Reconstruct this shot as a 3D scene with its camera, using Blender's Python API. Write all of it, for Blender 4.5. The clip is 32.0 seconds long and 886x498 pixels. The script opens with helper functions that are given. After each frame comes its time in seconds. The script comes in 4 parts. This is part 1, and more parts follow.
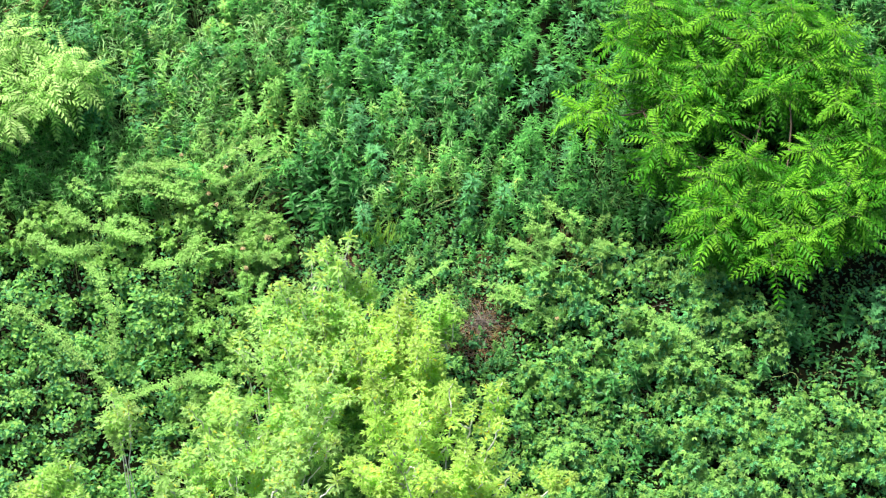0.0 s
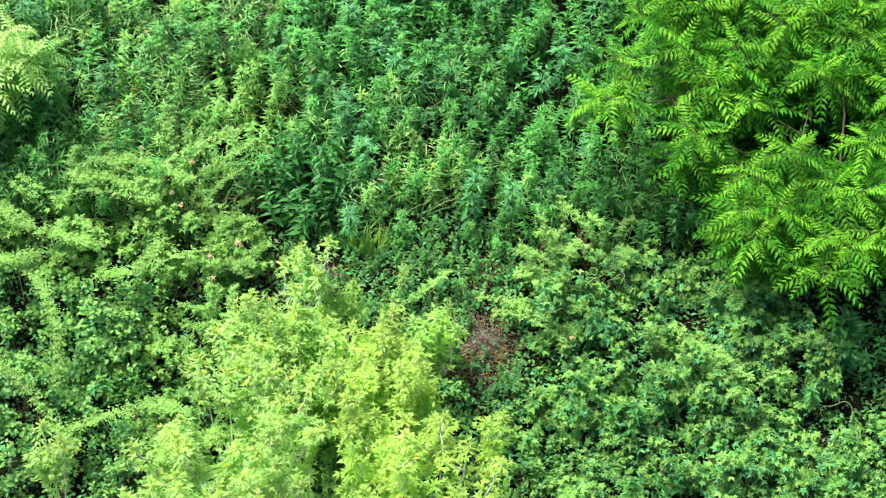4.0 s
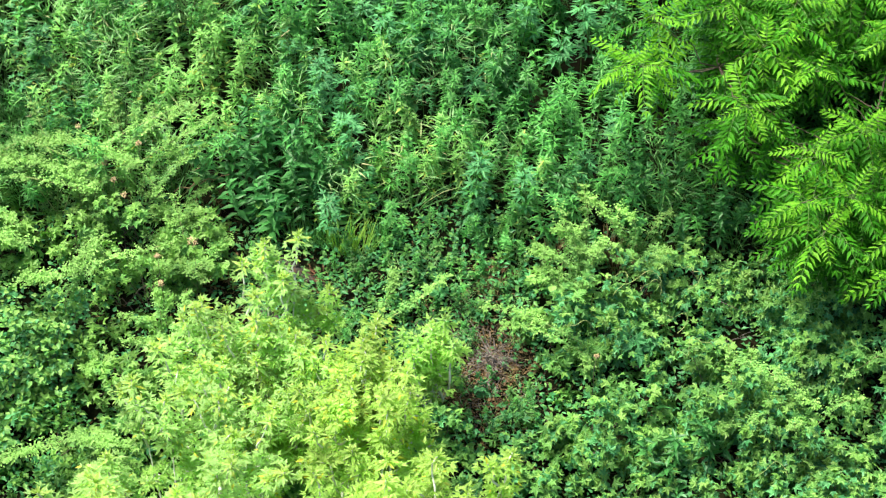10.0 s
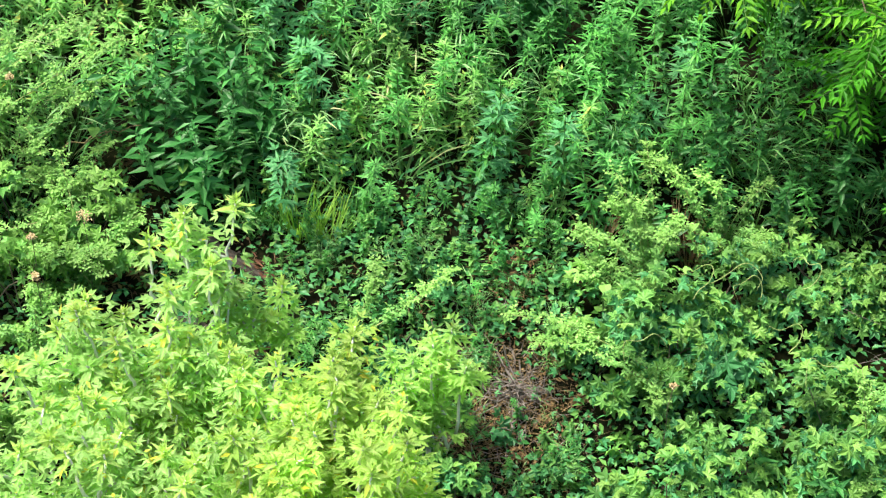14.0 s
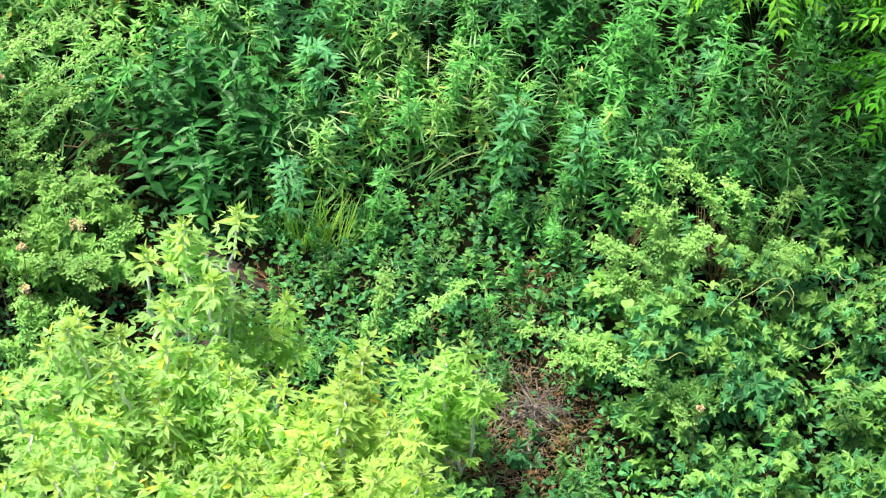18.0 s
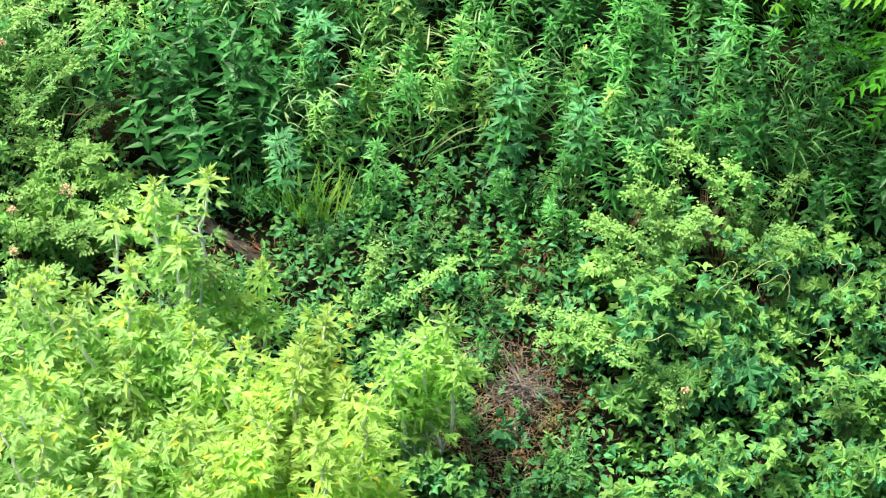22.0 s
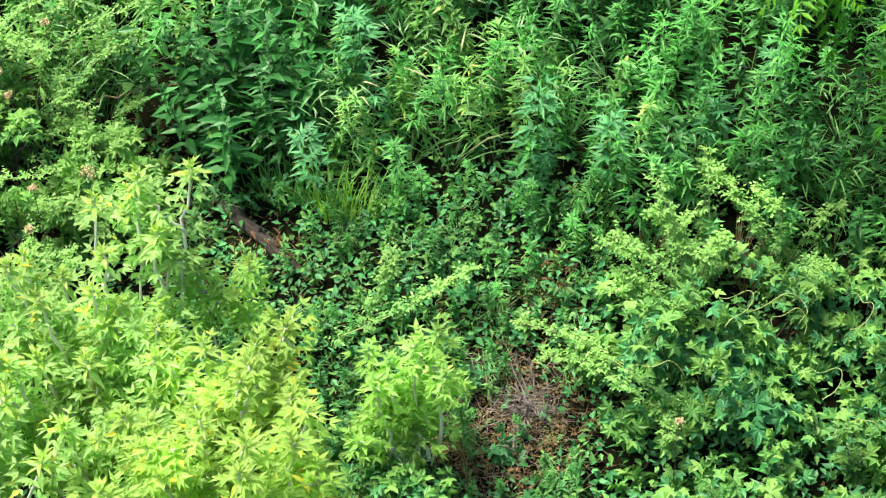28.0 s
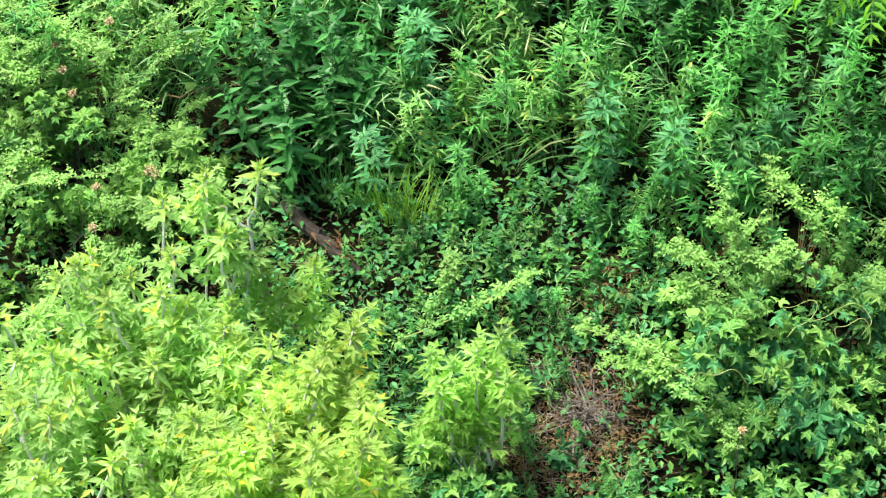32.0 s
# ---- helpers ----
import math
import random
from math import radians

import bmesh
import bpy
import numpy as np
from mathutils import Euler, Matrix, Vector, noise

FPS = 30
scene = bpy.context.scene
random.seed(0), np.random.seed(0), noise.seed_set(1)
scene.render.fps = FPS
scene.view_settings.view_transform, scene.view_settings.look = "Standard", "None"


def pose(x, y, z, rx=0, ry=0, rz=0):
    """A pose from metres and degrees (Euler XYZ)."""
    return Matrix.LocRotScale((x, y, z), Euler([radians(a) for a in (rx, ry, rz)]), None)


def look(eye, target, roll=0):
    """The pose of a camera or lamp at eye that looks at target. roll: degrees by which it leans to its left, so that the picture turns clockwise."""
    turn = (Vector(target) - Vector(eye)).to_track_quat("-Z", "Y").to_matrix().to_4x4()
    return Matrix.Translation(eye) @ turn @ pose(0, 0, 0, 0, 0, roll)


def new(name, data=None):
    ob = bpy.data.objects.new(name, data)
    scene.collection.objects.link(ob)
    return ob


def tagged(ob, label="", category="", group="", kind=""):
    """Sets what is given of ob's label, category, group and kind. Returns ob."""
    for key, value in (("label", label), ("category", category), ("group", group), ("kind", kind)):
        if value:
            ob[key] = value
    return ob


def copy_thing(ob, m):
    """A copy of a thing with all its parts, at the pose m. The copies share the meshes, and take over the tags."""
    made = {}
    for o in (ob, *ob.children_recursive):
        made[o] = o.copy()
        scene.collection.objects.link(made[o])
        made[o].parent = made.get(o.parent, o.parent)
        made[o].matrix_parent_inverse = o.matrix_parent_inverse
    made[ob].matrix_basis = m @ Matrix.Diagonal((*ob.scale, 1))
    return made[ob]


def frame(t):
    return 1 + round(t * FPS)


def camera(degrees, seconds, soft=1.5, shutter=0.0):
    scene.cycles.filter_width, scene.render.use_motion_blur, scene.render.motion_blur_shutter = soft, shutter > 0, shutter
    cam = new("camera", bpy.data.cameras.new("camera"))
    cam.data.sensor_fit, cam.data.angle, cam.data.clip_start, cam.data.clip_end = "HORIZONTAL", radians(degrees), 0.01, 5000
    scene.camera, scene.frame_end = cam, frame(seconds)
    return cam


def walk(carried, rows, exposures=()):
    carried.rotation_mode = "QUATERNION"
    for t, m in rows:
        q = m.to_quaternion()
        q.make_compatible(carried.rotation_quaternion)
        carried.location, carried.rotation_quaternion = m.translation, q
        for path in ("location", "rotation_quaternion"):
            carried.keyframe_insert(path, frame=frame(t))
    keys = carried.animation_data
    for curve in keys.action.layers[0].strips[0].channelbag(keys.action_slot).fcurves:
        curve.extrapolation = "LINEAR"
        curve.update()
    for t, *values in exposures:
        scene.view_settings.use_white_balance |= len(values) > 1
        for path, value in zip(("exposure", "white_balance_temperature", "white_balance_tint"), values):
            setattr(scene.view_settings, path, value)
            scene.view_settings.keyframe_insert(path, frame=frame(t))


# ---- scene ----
cam = camera(28.0, 32.0, soft=1.25)
PATH = [
    (0, look((-1.623, -22.775, 21.709), (-0.926, -15.478, 14.906), 1.73)),
    (0.5, look((-1.656, -22.597, 21.547), (-0.954, -15.301, 14.745), 1.75)),
    (1, look((-1.640, -22.215, 21.351), (-0.941, -14.932, 14.534), 1.76)),
    (1.5, look((-1.576, -21.700, 21.092), (-0.889, -14.427, 14.263), 1.73)),
    (2, look((-1.479, -21.215, 20.724), (-0.813, -13.950, 13.885), 1.66)),
    (2.5, look((-1.324, -20.792, 20.293), (-0.692, -13.524, 13.453), 1.45)),
    (4.5, look((-0.456, -19.504, 18.617), (-0.048, -12.162, 11.840), 0.33)),
    (5, look((-0.235, -19.224, 18.386), (0.120, -11.888, 11.599), 0.05)),
    (5.5, look((-0.057, -19.084, 18.322), (0.258, -11.741, 11.541), -0.07)),
    (6, look((0.078, -19.117, 18.274), (0.354, -11.759, 11.507), -0.26)),
    (6.5, look((0.108, -19.322, 18.196), (0.373, -11.922, 11.475), -0.30)),
    (7, look((0.092, -19.467, 18.107), (0.363, -12.034, 11.423), -0.19)),
    (7.5, look((0.069, -19.535, 18.102), (0.335, -12.091, 11.431), -0.29)),
    (8, look((0.019, -19.505, 18.083), (0.282, -12.061, 11.410), -0.36)),
    (8.5, look((-0.096, -19.004, 17.716), (0.195, -11.578, 11.024), -0.26)),
    (9, look((-0.229, -18.128, 17.037), (0.108, -10.722, 10.326), 0.02)),
    (9.5, look((-0.293, -17.285, 16.331), (0.082, -9.889, 9.611), 0.23)),
    (10, look((-0.241, -16.511, 15.629), (0.137, -9.116, 8.909), 0.24)),
    (10.5, look((-0.139, -15.853, 14.908), (0.225, -8.436, 8.211), 0.22)),
    (11, look((-0.111, -15.248, 14.169), (0.273, -7.799, 7.508), 0.42)),
    (11.5, look((-0.110, -14.675, 13.478), (0.292, -7.196, 6.851), 0.47)),
    (12, look((-0.180, -14.081, 12.859), (0.268, -6.589, 6.252), 0.76)),
    (12.5, look((-0.248, -13.496, 12.288), (0.245, -5.999, 5.688), 1.03)),
    (13, look((-0.268, -12.911, 11.729), (0.255, -5.413, 5.133), 1.24)),
    (13.5, look((-0.314, -12.340, 11.211), (0.245, -4.834, 4.627), 1.42)),
    (14, look((-0.362, -11.740, 10.748), (0.234, -4.246, 4.153), 1.64)),
    (14.5, look((-0.404, -11.201, 10.337), (0.221, -3.718, 3.734), 1.80)),
    (16.5, look((-0.385, -11.024, 10.340), (0.236, -3.560, 3.714), 2.04)),
    (17, look((-0.418, -11.014, 10.335), (0.219, -3.551, 3.710), 2.13)),
    (17.5, look((-0.434, -11.004, 10.338), (0.193, -3.545, 3.707), 2.07)),
    (18, look((-0.440, -11.021, 10.332), (0.168, -3.555, 3.707), 1.99)),
    (18.5, look((-0.472, -11.033, 10.293), (0.143, -3.551, 3.688), 1.97)),
    (19, look((-0.470, -11.018, 10.265), (0.136, -3.530, 3.665), 1.89)),
    (19.5, look((-0.397, -11.020, 10.221), (0.175, -3.526, 3.625), 1.74)),
    (20, look((-0.192, -11.047, 10.173), (0.308, -3.543, 3.582), 1.38)),
    (20.5, look((0.059, -11.064, 10.129), (0.461, -3.548, 3.545), 1.05)),
    (21, look((0.268, -11.081, 10.096), (0.543, -3.561, 3.511), 0.69)),
    (21.5, look((0.461, -11.126, 10.020), (0.577, -3.584, 3.455), 0.33)),
    (22, look((0.618, -11.174, 9.964), (0.550, -3.616, 3.416), 0.05)),
    (22.5, look((0.776, -11.198, 9.914), (0.569, -3.630, 3.382), -0.15)),
    (23, look((0.946, -11.213, 9.875), (0.621, -3.635, 3.359), -0.41)),
    (23.5, look((1.149, -11.181, 9.858), (0.687, -3.612, 3.339), -0.68)),
    (24, look((1.321, -11.131, 9.875), (0.742, -3.580, 3.345), -0.85)),
    (24.5, look((1.475, -11.063, 9.905), (0.742, -3.537, 3.361), -1.18)),
    (26.5, look((2.179, -10.817, 9.926), (0.968, -3.379, 3.352), -2.31)),
    (27, look((2.338, -10.743, 9.914), (1.056, -3.320, 3.337), -2.64)),
    (27.5, look((2.427, -10.709, 9.877), (1.089, -3.293, 3.304), -2.73)),
    (28, look((2.420, -10.717, 9.837), (1.005, -3.306, 3.274), -2.75)),
    (28.5, look((2.387, -10.742, 9.806), (0.898, -3.335, 3.255), -2.76)),
    (29, look((2.331, -10.764, 9.791), (0.791, -3.362, 3.246), -2.69)),
    (29.5, look((2.281, -10.769, 9.797), (0.717, -3.375, 3.249), -2.66)),
    (30, look((2.255, -10.751, 9.800), (0.683, -3.362, 3.248), -2.68)),
    (30.5, look((2.223, -10.741, 9.824), (0.651, -3.355, 3.269), -2.69)),
    (31, look((2.200, -10.743, 9.843), (0.626, -3.360, 3.284), -2.69)),
    (31.5, look((2.169, -10.733, 9.882), (0.596, -3.360, 3.311), -2.70)),
    (32, look((2.151, -10.724, 9.898), (0.581, -3.354, 3.324), -2.71)),
]
walk(cam, PATH)

# ---- sky, sun and exposure ----
SUN_ELEVATION, SUN_TURN = 66.0, -70.0
scene.view_settings.exposure = 1.53
world = bpy.data.worlds.new("sky")
world.use_nodes = True
scene.world = world
sky = world.node_tree.nodes.new("ShaderNodeTexSky")
sky.sky_type = "NISHITA"
sky.sun_disc = False
sky.sun_elevation = radians(SUN_ELEVATION)
sky.sun_rotation = radians(SUN_TURN)
sky.dust_density = 4.0
background = world.node_tree.nodes["Background"]
background.inputs["Strength"].default_value = 0.078
world.node_tree.links.new(sky.outputs["Color"], background.inputs["Color"])
sun = new("sun", bpy.data.lights.new("sun", "SUN"))
sun.data.energy = 3.3
sun.data.angle = radians(26)
sun.data.color = (1.0, 0.945, 0.80)
sun.matrix_world = look((0, 0, 0), (-math.sin(radians(SUN_TURN)) * math.cos(radians(SUN_ELEVATION)),
                                    -math.cos(radians(SUN_TURN)) * math.cos(radians(SUN_ELEVATION)),
                                    -math.sin(radians(SUN_ELEVATION))))

rng = np.random.default_rng(11)


# ---- materials ----
def nodes_of(name):
    m = bpy.data.materials.new(name)
    m.use_nodes = True
    t = m.node_tree
    return m, t, t.nodes["Principled BSDF"], t.nodes["Material Output"]


def ramp(t, fac, stops):
    r = t.nodes.new("ShaderNodeValToRGB")
    e = r.color_ramp.elements
    while len(e) < len(stops):
        e.new(0.5)
    for el, (p, c) in zip(e, stops):
        el.position, el.color = p, (*c, 1)
    t.links.new(fac, r.inputs["Fac"])
    return r.outputs["Color"]


def leaf_material(name, dark, light, clear=0.35, rough=0.5, old=None, sheen=0.32):
    """Leaf blades: each blade its own tone, with blotches, a fine grain and light that shines through."""
    m, t, p, out = nodes_of(name)
    geo = t.nodes.new("ShaderNodeNewGeometry")
    info = t.nodes.new("ShaderNodeObjectInfo")
    both = t.nodes.new("ShaderNodeMath")
    both.operation = "ADD"
    t.links.new(geo.outputs["Random Per Island"], both.inputs[0])
    t.links.new(info.outputs["Random"], both.inputs[1])
    wrap = t.nodes.new("ShaderNodeMath")
    wrap.operation = "FRACT"
    t.links.new(both.outputs[0], wrap.inputs[0])
    stops = [(0.0, dark), (0.93, light)] + ([(0.985, old)] if old else [])
    col = ramp(t, wrap.outputs[0], stops)
    big = t.nodes.new("ShaderNodeTexNoise")
    big.inputs["Scale"].default_value = 1.7
    big.inputs["Detail"].default_value = 2.0
    t.links.new(geo.outputs["Position"], big.inputs["Vector"])
    fine = t.nodes.new("ShaderNodeTexNoise")
    fine.inputs["Scale"].default_value = 70.0
    t.links.new(geo.outputs["Position"], fine.inputs["Vector"])
    total = t.nodes.new("ShaderNodeMath")
    total.operation = "MULTIPLY_ADD"
    t.links.new(fine.outputs["Fac"], total.inputs[0])
    total.inputs[1].default_value = 0.5
    t.links.new(big.outputs["Fac"], total.inputs[2])
    span = t.nodes.new("ShaderNodeMapRange")
    span.inputs["From Min"].default_value, span.inputs["From Max"].default_value = 0.45, 1.05
    span.inputs["To Min"].default_value, span.inputs["To Max"].default_value = 0.62, 1.4
    t.links.new(total.outputs[0], span.inputs["Value"])
    hsv = t.nodes.new("ShaderNodeHueSaturation")
    t.links.new(col, hsv.inputs["Color"])
    t.links.new(span.outputs[0], hsv.inputs["Value"])
    p.inputs["Roughness"].default_value = rough
    p.inputs["Specular IOR Level"].default_value = sheen
    t.links.new(hsv.outputs[0], p.inputs["Base Color"])
    tr = t.nodes.new("ShaderNodeBsdfTranslucent")
    warm = t.nodes.new("ShaderNodeHueSaturation")
    warm.inputs["Hue"].default_value = 0.495
    warm.inputs["Saturation"].default_value = 1.1
    warm.inputs["Value"].default_value = 1.1
    t.links.new(hsv.outputs[0], warm.inputs["Color"])
    t.links.new(warm.outputs[0], tr.inputs["Color"])
    mix = t.nodes.new("ShaderNodeMixShader")
    mix.inputs[0].default_value = clear
    t.links.new(p.outputs[0], mix.inputs[1])
    t.links.new(tr.outputs[0], mix.inputs[2])
    t.links.new(mix.outputs[0], out.inputs["Surface"])
    bump = t.nodes.new("ShaderNodeBump")
    bump.inputs["Strength"].default_value = 0.25
    bump.inputs["Distance"].default_value = 0.003
    t.links.new(fine.outputs["Fac"], bump.inputs["Height"])
    t.links.new(bump.outputs[0], p.inputs["Normal"])
    return m


def rough_material(name, stops, scale=6.0, rough=0.85, bump_size=0.01, stretch=(1, 1, 1), sheen=0.2):
    """Bark, soil, dead wood and straw: two scales of blotches and a rough relief."""
    m, t, p, _ = nodes_of(name)
    co = t.nodes.new("ShaderNodeTexCoord")
    mp = t.nodes.new("ShaderNodeMapping")
    mp.inputs["Scale"].default_value = stretch
    t.links.new(co.outputs["Object"], mp.inputs["Vector"])
    a = t.nodes.new("ShaderNodeTexNoise")
    a.inputs["Scale"].default_value = scale
    a.inputs["Detail"].default_value = 6.0
    t.links.new(mp.outputs[0], a.inputs["Vector"])
    b = t.nodes.new("ShaderNodeTexNoise")
    b.inputs["Scale"].default_value = scale * 9
    b.inputs["Detail"].default_value = 3.0
    t.links.new(mp.outputs[0], b.inputs["Vector"])
    geo = t.nodes.new("ShaderNodeNewGeometry")
    s = t.nodes.new("ShaderNodeMath")
    s.operation = "MULTIPLY_ADD"
    t.links.new(b.outputs["Fac"], s.inputs[0])
    s.inputs[1].default_value = 0.5
    t.links.new(a.outputs["Fac"], s.inputs[2])
    s2 = t.nodes.new("ShaderNodeMath")
    s2.operation = "MULTIPLY_ADD"
    t.links.new(geo.outputs["Random Per Island"], s2.inputs[0])
    s2.inputs[1].default_value = 0.35
    t.links.new(s.outputs[0], s2.inputs[2])
    span = t.nodes.new("ShaderNodeMapRange")
    span.inputs["From Min"].default_value, span.inputs["From Max"].default_value = 0.5, 1.25
    t.links.new(s2.outputs[0], span.inputs["Value"])
    t.links.new(ramp(t, span.outputs[0], stops), p.inputs["Base Color"])
    p.inputs["Roughness"].default_value = rough
    p.inputs["Specular IOR Level"].default_value = sheen
    bump = t.nodes.new("ShaderNodeBump")
    bump.inputs["Strength"].default_value = 0.6
    bump.inputs["Distance"].default_value = bump_size
    t.links.new(s.outputs[0], bump.inputs["Height"])
    t.links.new(bump.outputs[0], p.inputs["Normal"])
    return m


M = {
    # humus below its own tone: deep shade between plants is put into the colour
    "soil": rough_material("shade_dark_humus", [(0.0, (0.004, 0.004, 0.003)), (0.45, (0.009, 0.008, 0.005)), (0.75, (0.012, 0.016, 0.006)), (1.0, (0.030, 0.021, 0.012))], 3.0, 1.0, 0.02, (1, 1, 1), 0.03),
    "pale_bark": rough_material("pale_bark", [(0.0, (0.42, 0.43, 0.38)), (0.5, (0.60, 0.60, 0.55)), (1.0, (0.74, 0.73, 0.69))], 9.0, 0.8, 0.004),
    "dark_bark": rough_material("dark_bark", [(0.0, (0.035, 0.028, 0.02)), (0.6, (0.10, 0.08, 0.06)), (1.0, (0.20, 0.17, 0.13))], 9.0, 0.9, 0.01, (1, 1, 0.3)),
    "dead_wood": rough_material("weathered_dead_wood", [(0.0, (0.04, 0.03, 0.026)), (0.5, (0.12, 0.098, 0.088)), (1.0, (0.36, 0.32, 0.30))], 12.0, 0.9, 0.006),
    "rotten_wood": rough_material("rotten_wood", [(0.0, (0.03, 0.014, 0.009)), (0.5, (0.09, 0.042, 0.024)), (1.0, (0.22, 0.11, 0.06))], 14.0, 0.95, 0.015),
    "log_bark": rough_material("log_bark", [(0.0, (0.012, 0.010, 0.008)), (0.5, (0.042, 0.035, 0.028)), (1.0, (0.11, 0.095, 0.082))], 10.0, 0.9, 0.015),
    "straw": rough_material("dry_straw", [(0.0, (0.10, 0.06, 0.025)), (0.5, (0.22, 0.145, 0.07)), (1.0, (0.40, 0.30, 0.17))], 14.0, 0.8, 0.002),
    "rust_leaf": rough_material("rust_brown_dead_leaf", [(0.0, (0.030, 0.019, 0.010)), (0.5, (0.12, 0.075, 0.034)), (1.0, (0.30, 0.20, 0.09))], 14.0, 0.8, 0.002),
    "seed": rough_material("pale_dry_seeds", [(0.0, (0.20, 0.14, 0.06)), (0.5, (0.44, 0.33, 0.17)), (1.0, (0.66, 0.55, 0.34))], 20.0, 0.8, 0.002),
    "green_stem": rough_material("green_stem", [(0.0, (0.04, 0.09, 0.02)), (0.6, (0.10, 0.20, 0.05)), (1.0, (0.20, 0.30, 0.09))], 8.0, 0.6, 0.001),
    "tendril": rough_material("pale_vine_stem", [(0.0, (0.16, 0.24, 0.06)), (0.6, (0.30, 0.38, 0.13)), (1.0, (0.42, 0.46, 0.20))], 8.0, 0.6, 0.001),
    "elder_young": leaf_material("box_elder_young_leaf", (0.380, 0.562, 0.115), (0.479, 0.654, 0.201), 0.56, 0.65, None, 0.15),
    "elder_mid": leaf_material("box_elder_leaf", (0.339, 0.557, 0.101), (0.441, 0.658, 0.174), 0.58, 0.65, (0.62, 0.60, 0.08), 0.2),
    "elder_low": leaf_material("box_elder_inner_leaf", (0.29, 0.53, 0.11), (0.41, 0.65, 0.18), 0.58, 0.65, None, 0.2),
    "elder_grey": leaf_material("box_elder_grey_green_leaf", (0.323, 0.547, 0.152), (0.424, 0.649, 0.244), 0.58, 0.65, (0.60, 0.60, 0.09), 0.2),
    # darker than the leaf itself: shade inside the dense crown is put into it
    "pinnate_shaded": leaf_material("compound_leaf", (0.021, 0.133, 0.006), (0.057, 0.266, 0.010), 0.3, 0.5, None, 0.15),
    "pinnate_shaded_young": leaf_material("young_compound_leaf", (0.080, 0.292, 0.010), (0.163, 0.424, 0.027), 0.34, 0.5, None, 0.15),
    "pinnate_shaded_pale": leaf_material("pale_compound_leaf", (0.30, 0.55, 0.13), (0.46, 0.68, 0.24), 0.4, 0.5, None, 0.3),
    "pinnate_shaded_fresh": leaf_material("fresh_compound_leaf", (0.20, 0.46, 0.09), (0.34, 0.59, 0.16), 0.4, 0.5, None, 0.3),
    "herb": leaf_material("herb_leaf", (0.037, 0.207, 0.039), (0.131, 0.436, 0.085), 0.3, 0.45),
    "herb_light": leaf_material("light_herb_leaf", (0.131, 0.382, 0.071), (0.294, 0.589, 0.153), 0.32, 0.45, (0.45, 0.50, 0.10)),
    "herb_blue": leaf_material("blue_green_herb_leaf", (0.030, 0.172, 0.051), (0.103, 0.363, 0.122), 0.28, 0.5),
    "herb_dark": leaf_material("dark_herb_leaf", (0.020, 0.130, 0.029), (0.075, 0.283, 0.065), 0.28, 0.42),
    "grass": leaf_material("grass_blade", (0.060, 0.251, 0.049), (0.196, 0.469, 0.120), 0.3, 0.4),
    "grass_pale": leaf_material("pale_grass_blade", (0.11, 0.31, 0.085), (0.26, 0.48, 0.18), 0.3, 0.4, (0.42, 0.40, 0.20)),
    "sedge": leaf_material("yellow_green_sedge_blade", (0.24, 0.50, 0.06), (0.40, 0.66, 0.13), 0.36, 0.45),
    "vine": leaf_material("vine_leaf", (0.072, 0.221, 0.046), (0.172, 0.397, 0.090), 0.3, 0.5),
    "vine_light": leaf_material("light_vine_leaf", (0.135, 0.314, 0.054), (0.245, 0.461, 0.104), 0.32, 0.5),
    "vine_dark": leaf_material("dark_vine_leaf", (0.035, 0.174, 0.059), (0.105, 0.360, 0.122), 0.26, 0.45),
    "rose": leaf_material("rose_leaflet", (0.123, 0.327, 0.074), (0.259, 0.512, 0.133), 0.32, 0.5),
    "rose_tip": leaf_material("rose_shoot_tip", (0.167, 0.375, 0.074), (0.296, 0.532, 0.138), 0.34, 0.5),
}


# ---- leaf shapes: points along x from the stalk to the tip, and triangles ----
def blade(outline, fold=0.14, droop=0.12):
    """A leaf from its half outline [(along, half width)], folded along its midrib; the fold goes with the width."""
    along = [a for a, _ in outline]
    v = [(0, 0, 0, 0)] + [(a, 0, -droop * a * a, 0) for a in along] + [(1, 0, -droop, 0)]
    n = len(outline)
    left = len(v)
    v += [(a - 0.03, w, -droop * a * a, fold * w) for a, w in outline]
    right = len(v)
    v += [(a - 0.03, -w, -droop * a * a, fold * w) for a, w in outline]
    f = [(0, 1, left), (0, right, 1)]
    for k in range(n - 1):
        f += [(1 + k, 2 + k, left + k), (2 + k, left + k + 1, left + k), (1 + k, right + k, 2 + k), (2 + k, right + k, right + k + 1)]
    f += [(n, n + 1, left + n - 1), (n, right + n - 1, n + 1)]
    return np.array(v, float), np.array(f)


def lobed(lobes, notch=0.52, cup=0.22, shoulder=15):
    """A vine leaf: oval pointed lobes [(turn, length)] round one point, joined by notches, its edge drooping."""
    ring = [(0.16, 0.0, 0.0)]

    def add(turn, r, z):
        ring.append((0.3 + 0.7 * r * math.cos(radians(turn)), 0.75 * r * math.sin(radians(turn)), z))

    for k, (turn, length) in enumerate(lobes):
        if shoulder:
            add(turn - shoulder, 0.72 * length, 0.0)
        add(turn, length, -cup * length * length)
        if shoulder:
            add(turn + shoulder, 0.72 * length, 0.0)
        if k + 1 < len(lobes):
            add((turn + lobes[k + 1][0]) / 2, notch * min(length, lobes[k + 1][1]), 0.03)
    v = [(0.3, 0, 0.02, 0)] + [(x, y, z, 0) for x, y, z in ring]
    n = len(ring)
    return np.array(v, float), np.array([(0, 1 + k, 1 + (k + 1) % n) for k in range(n)])


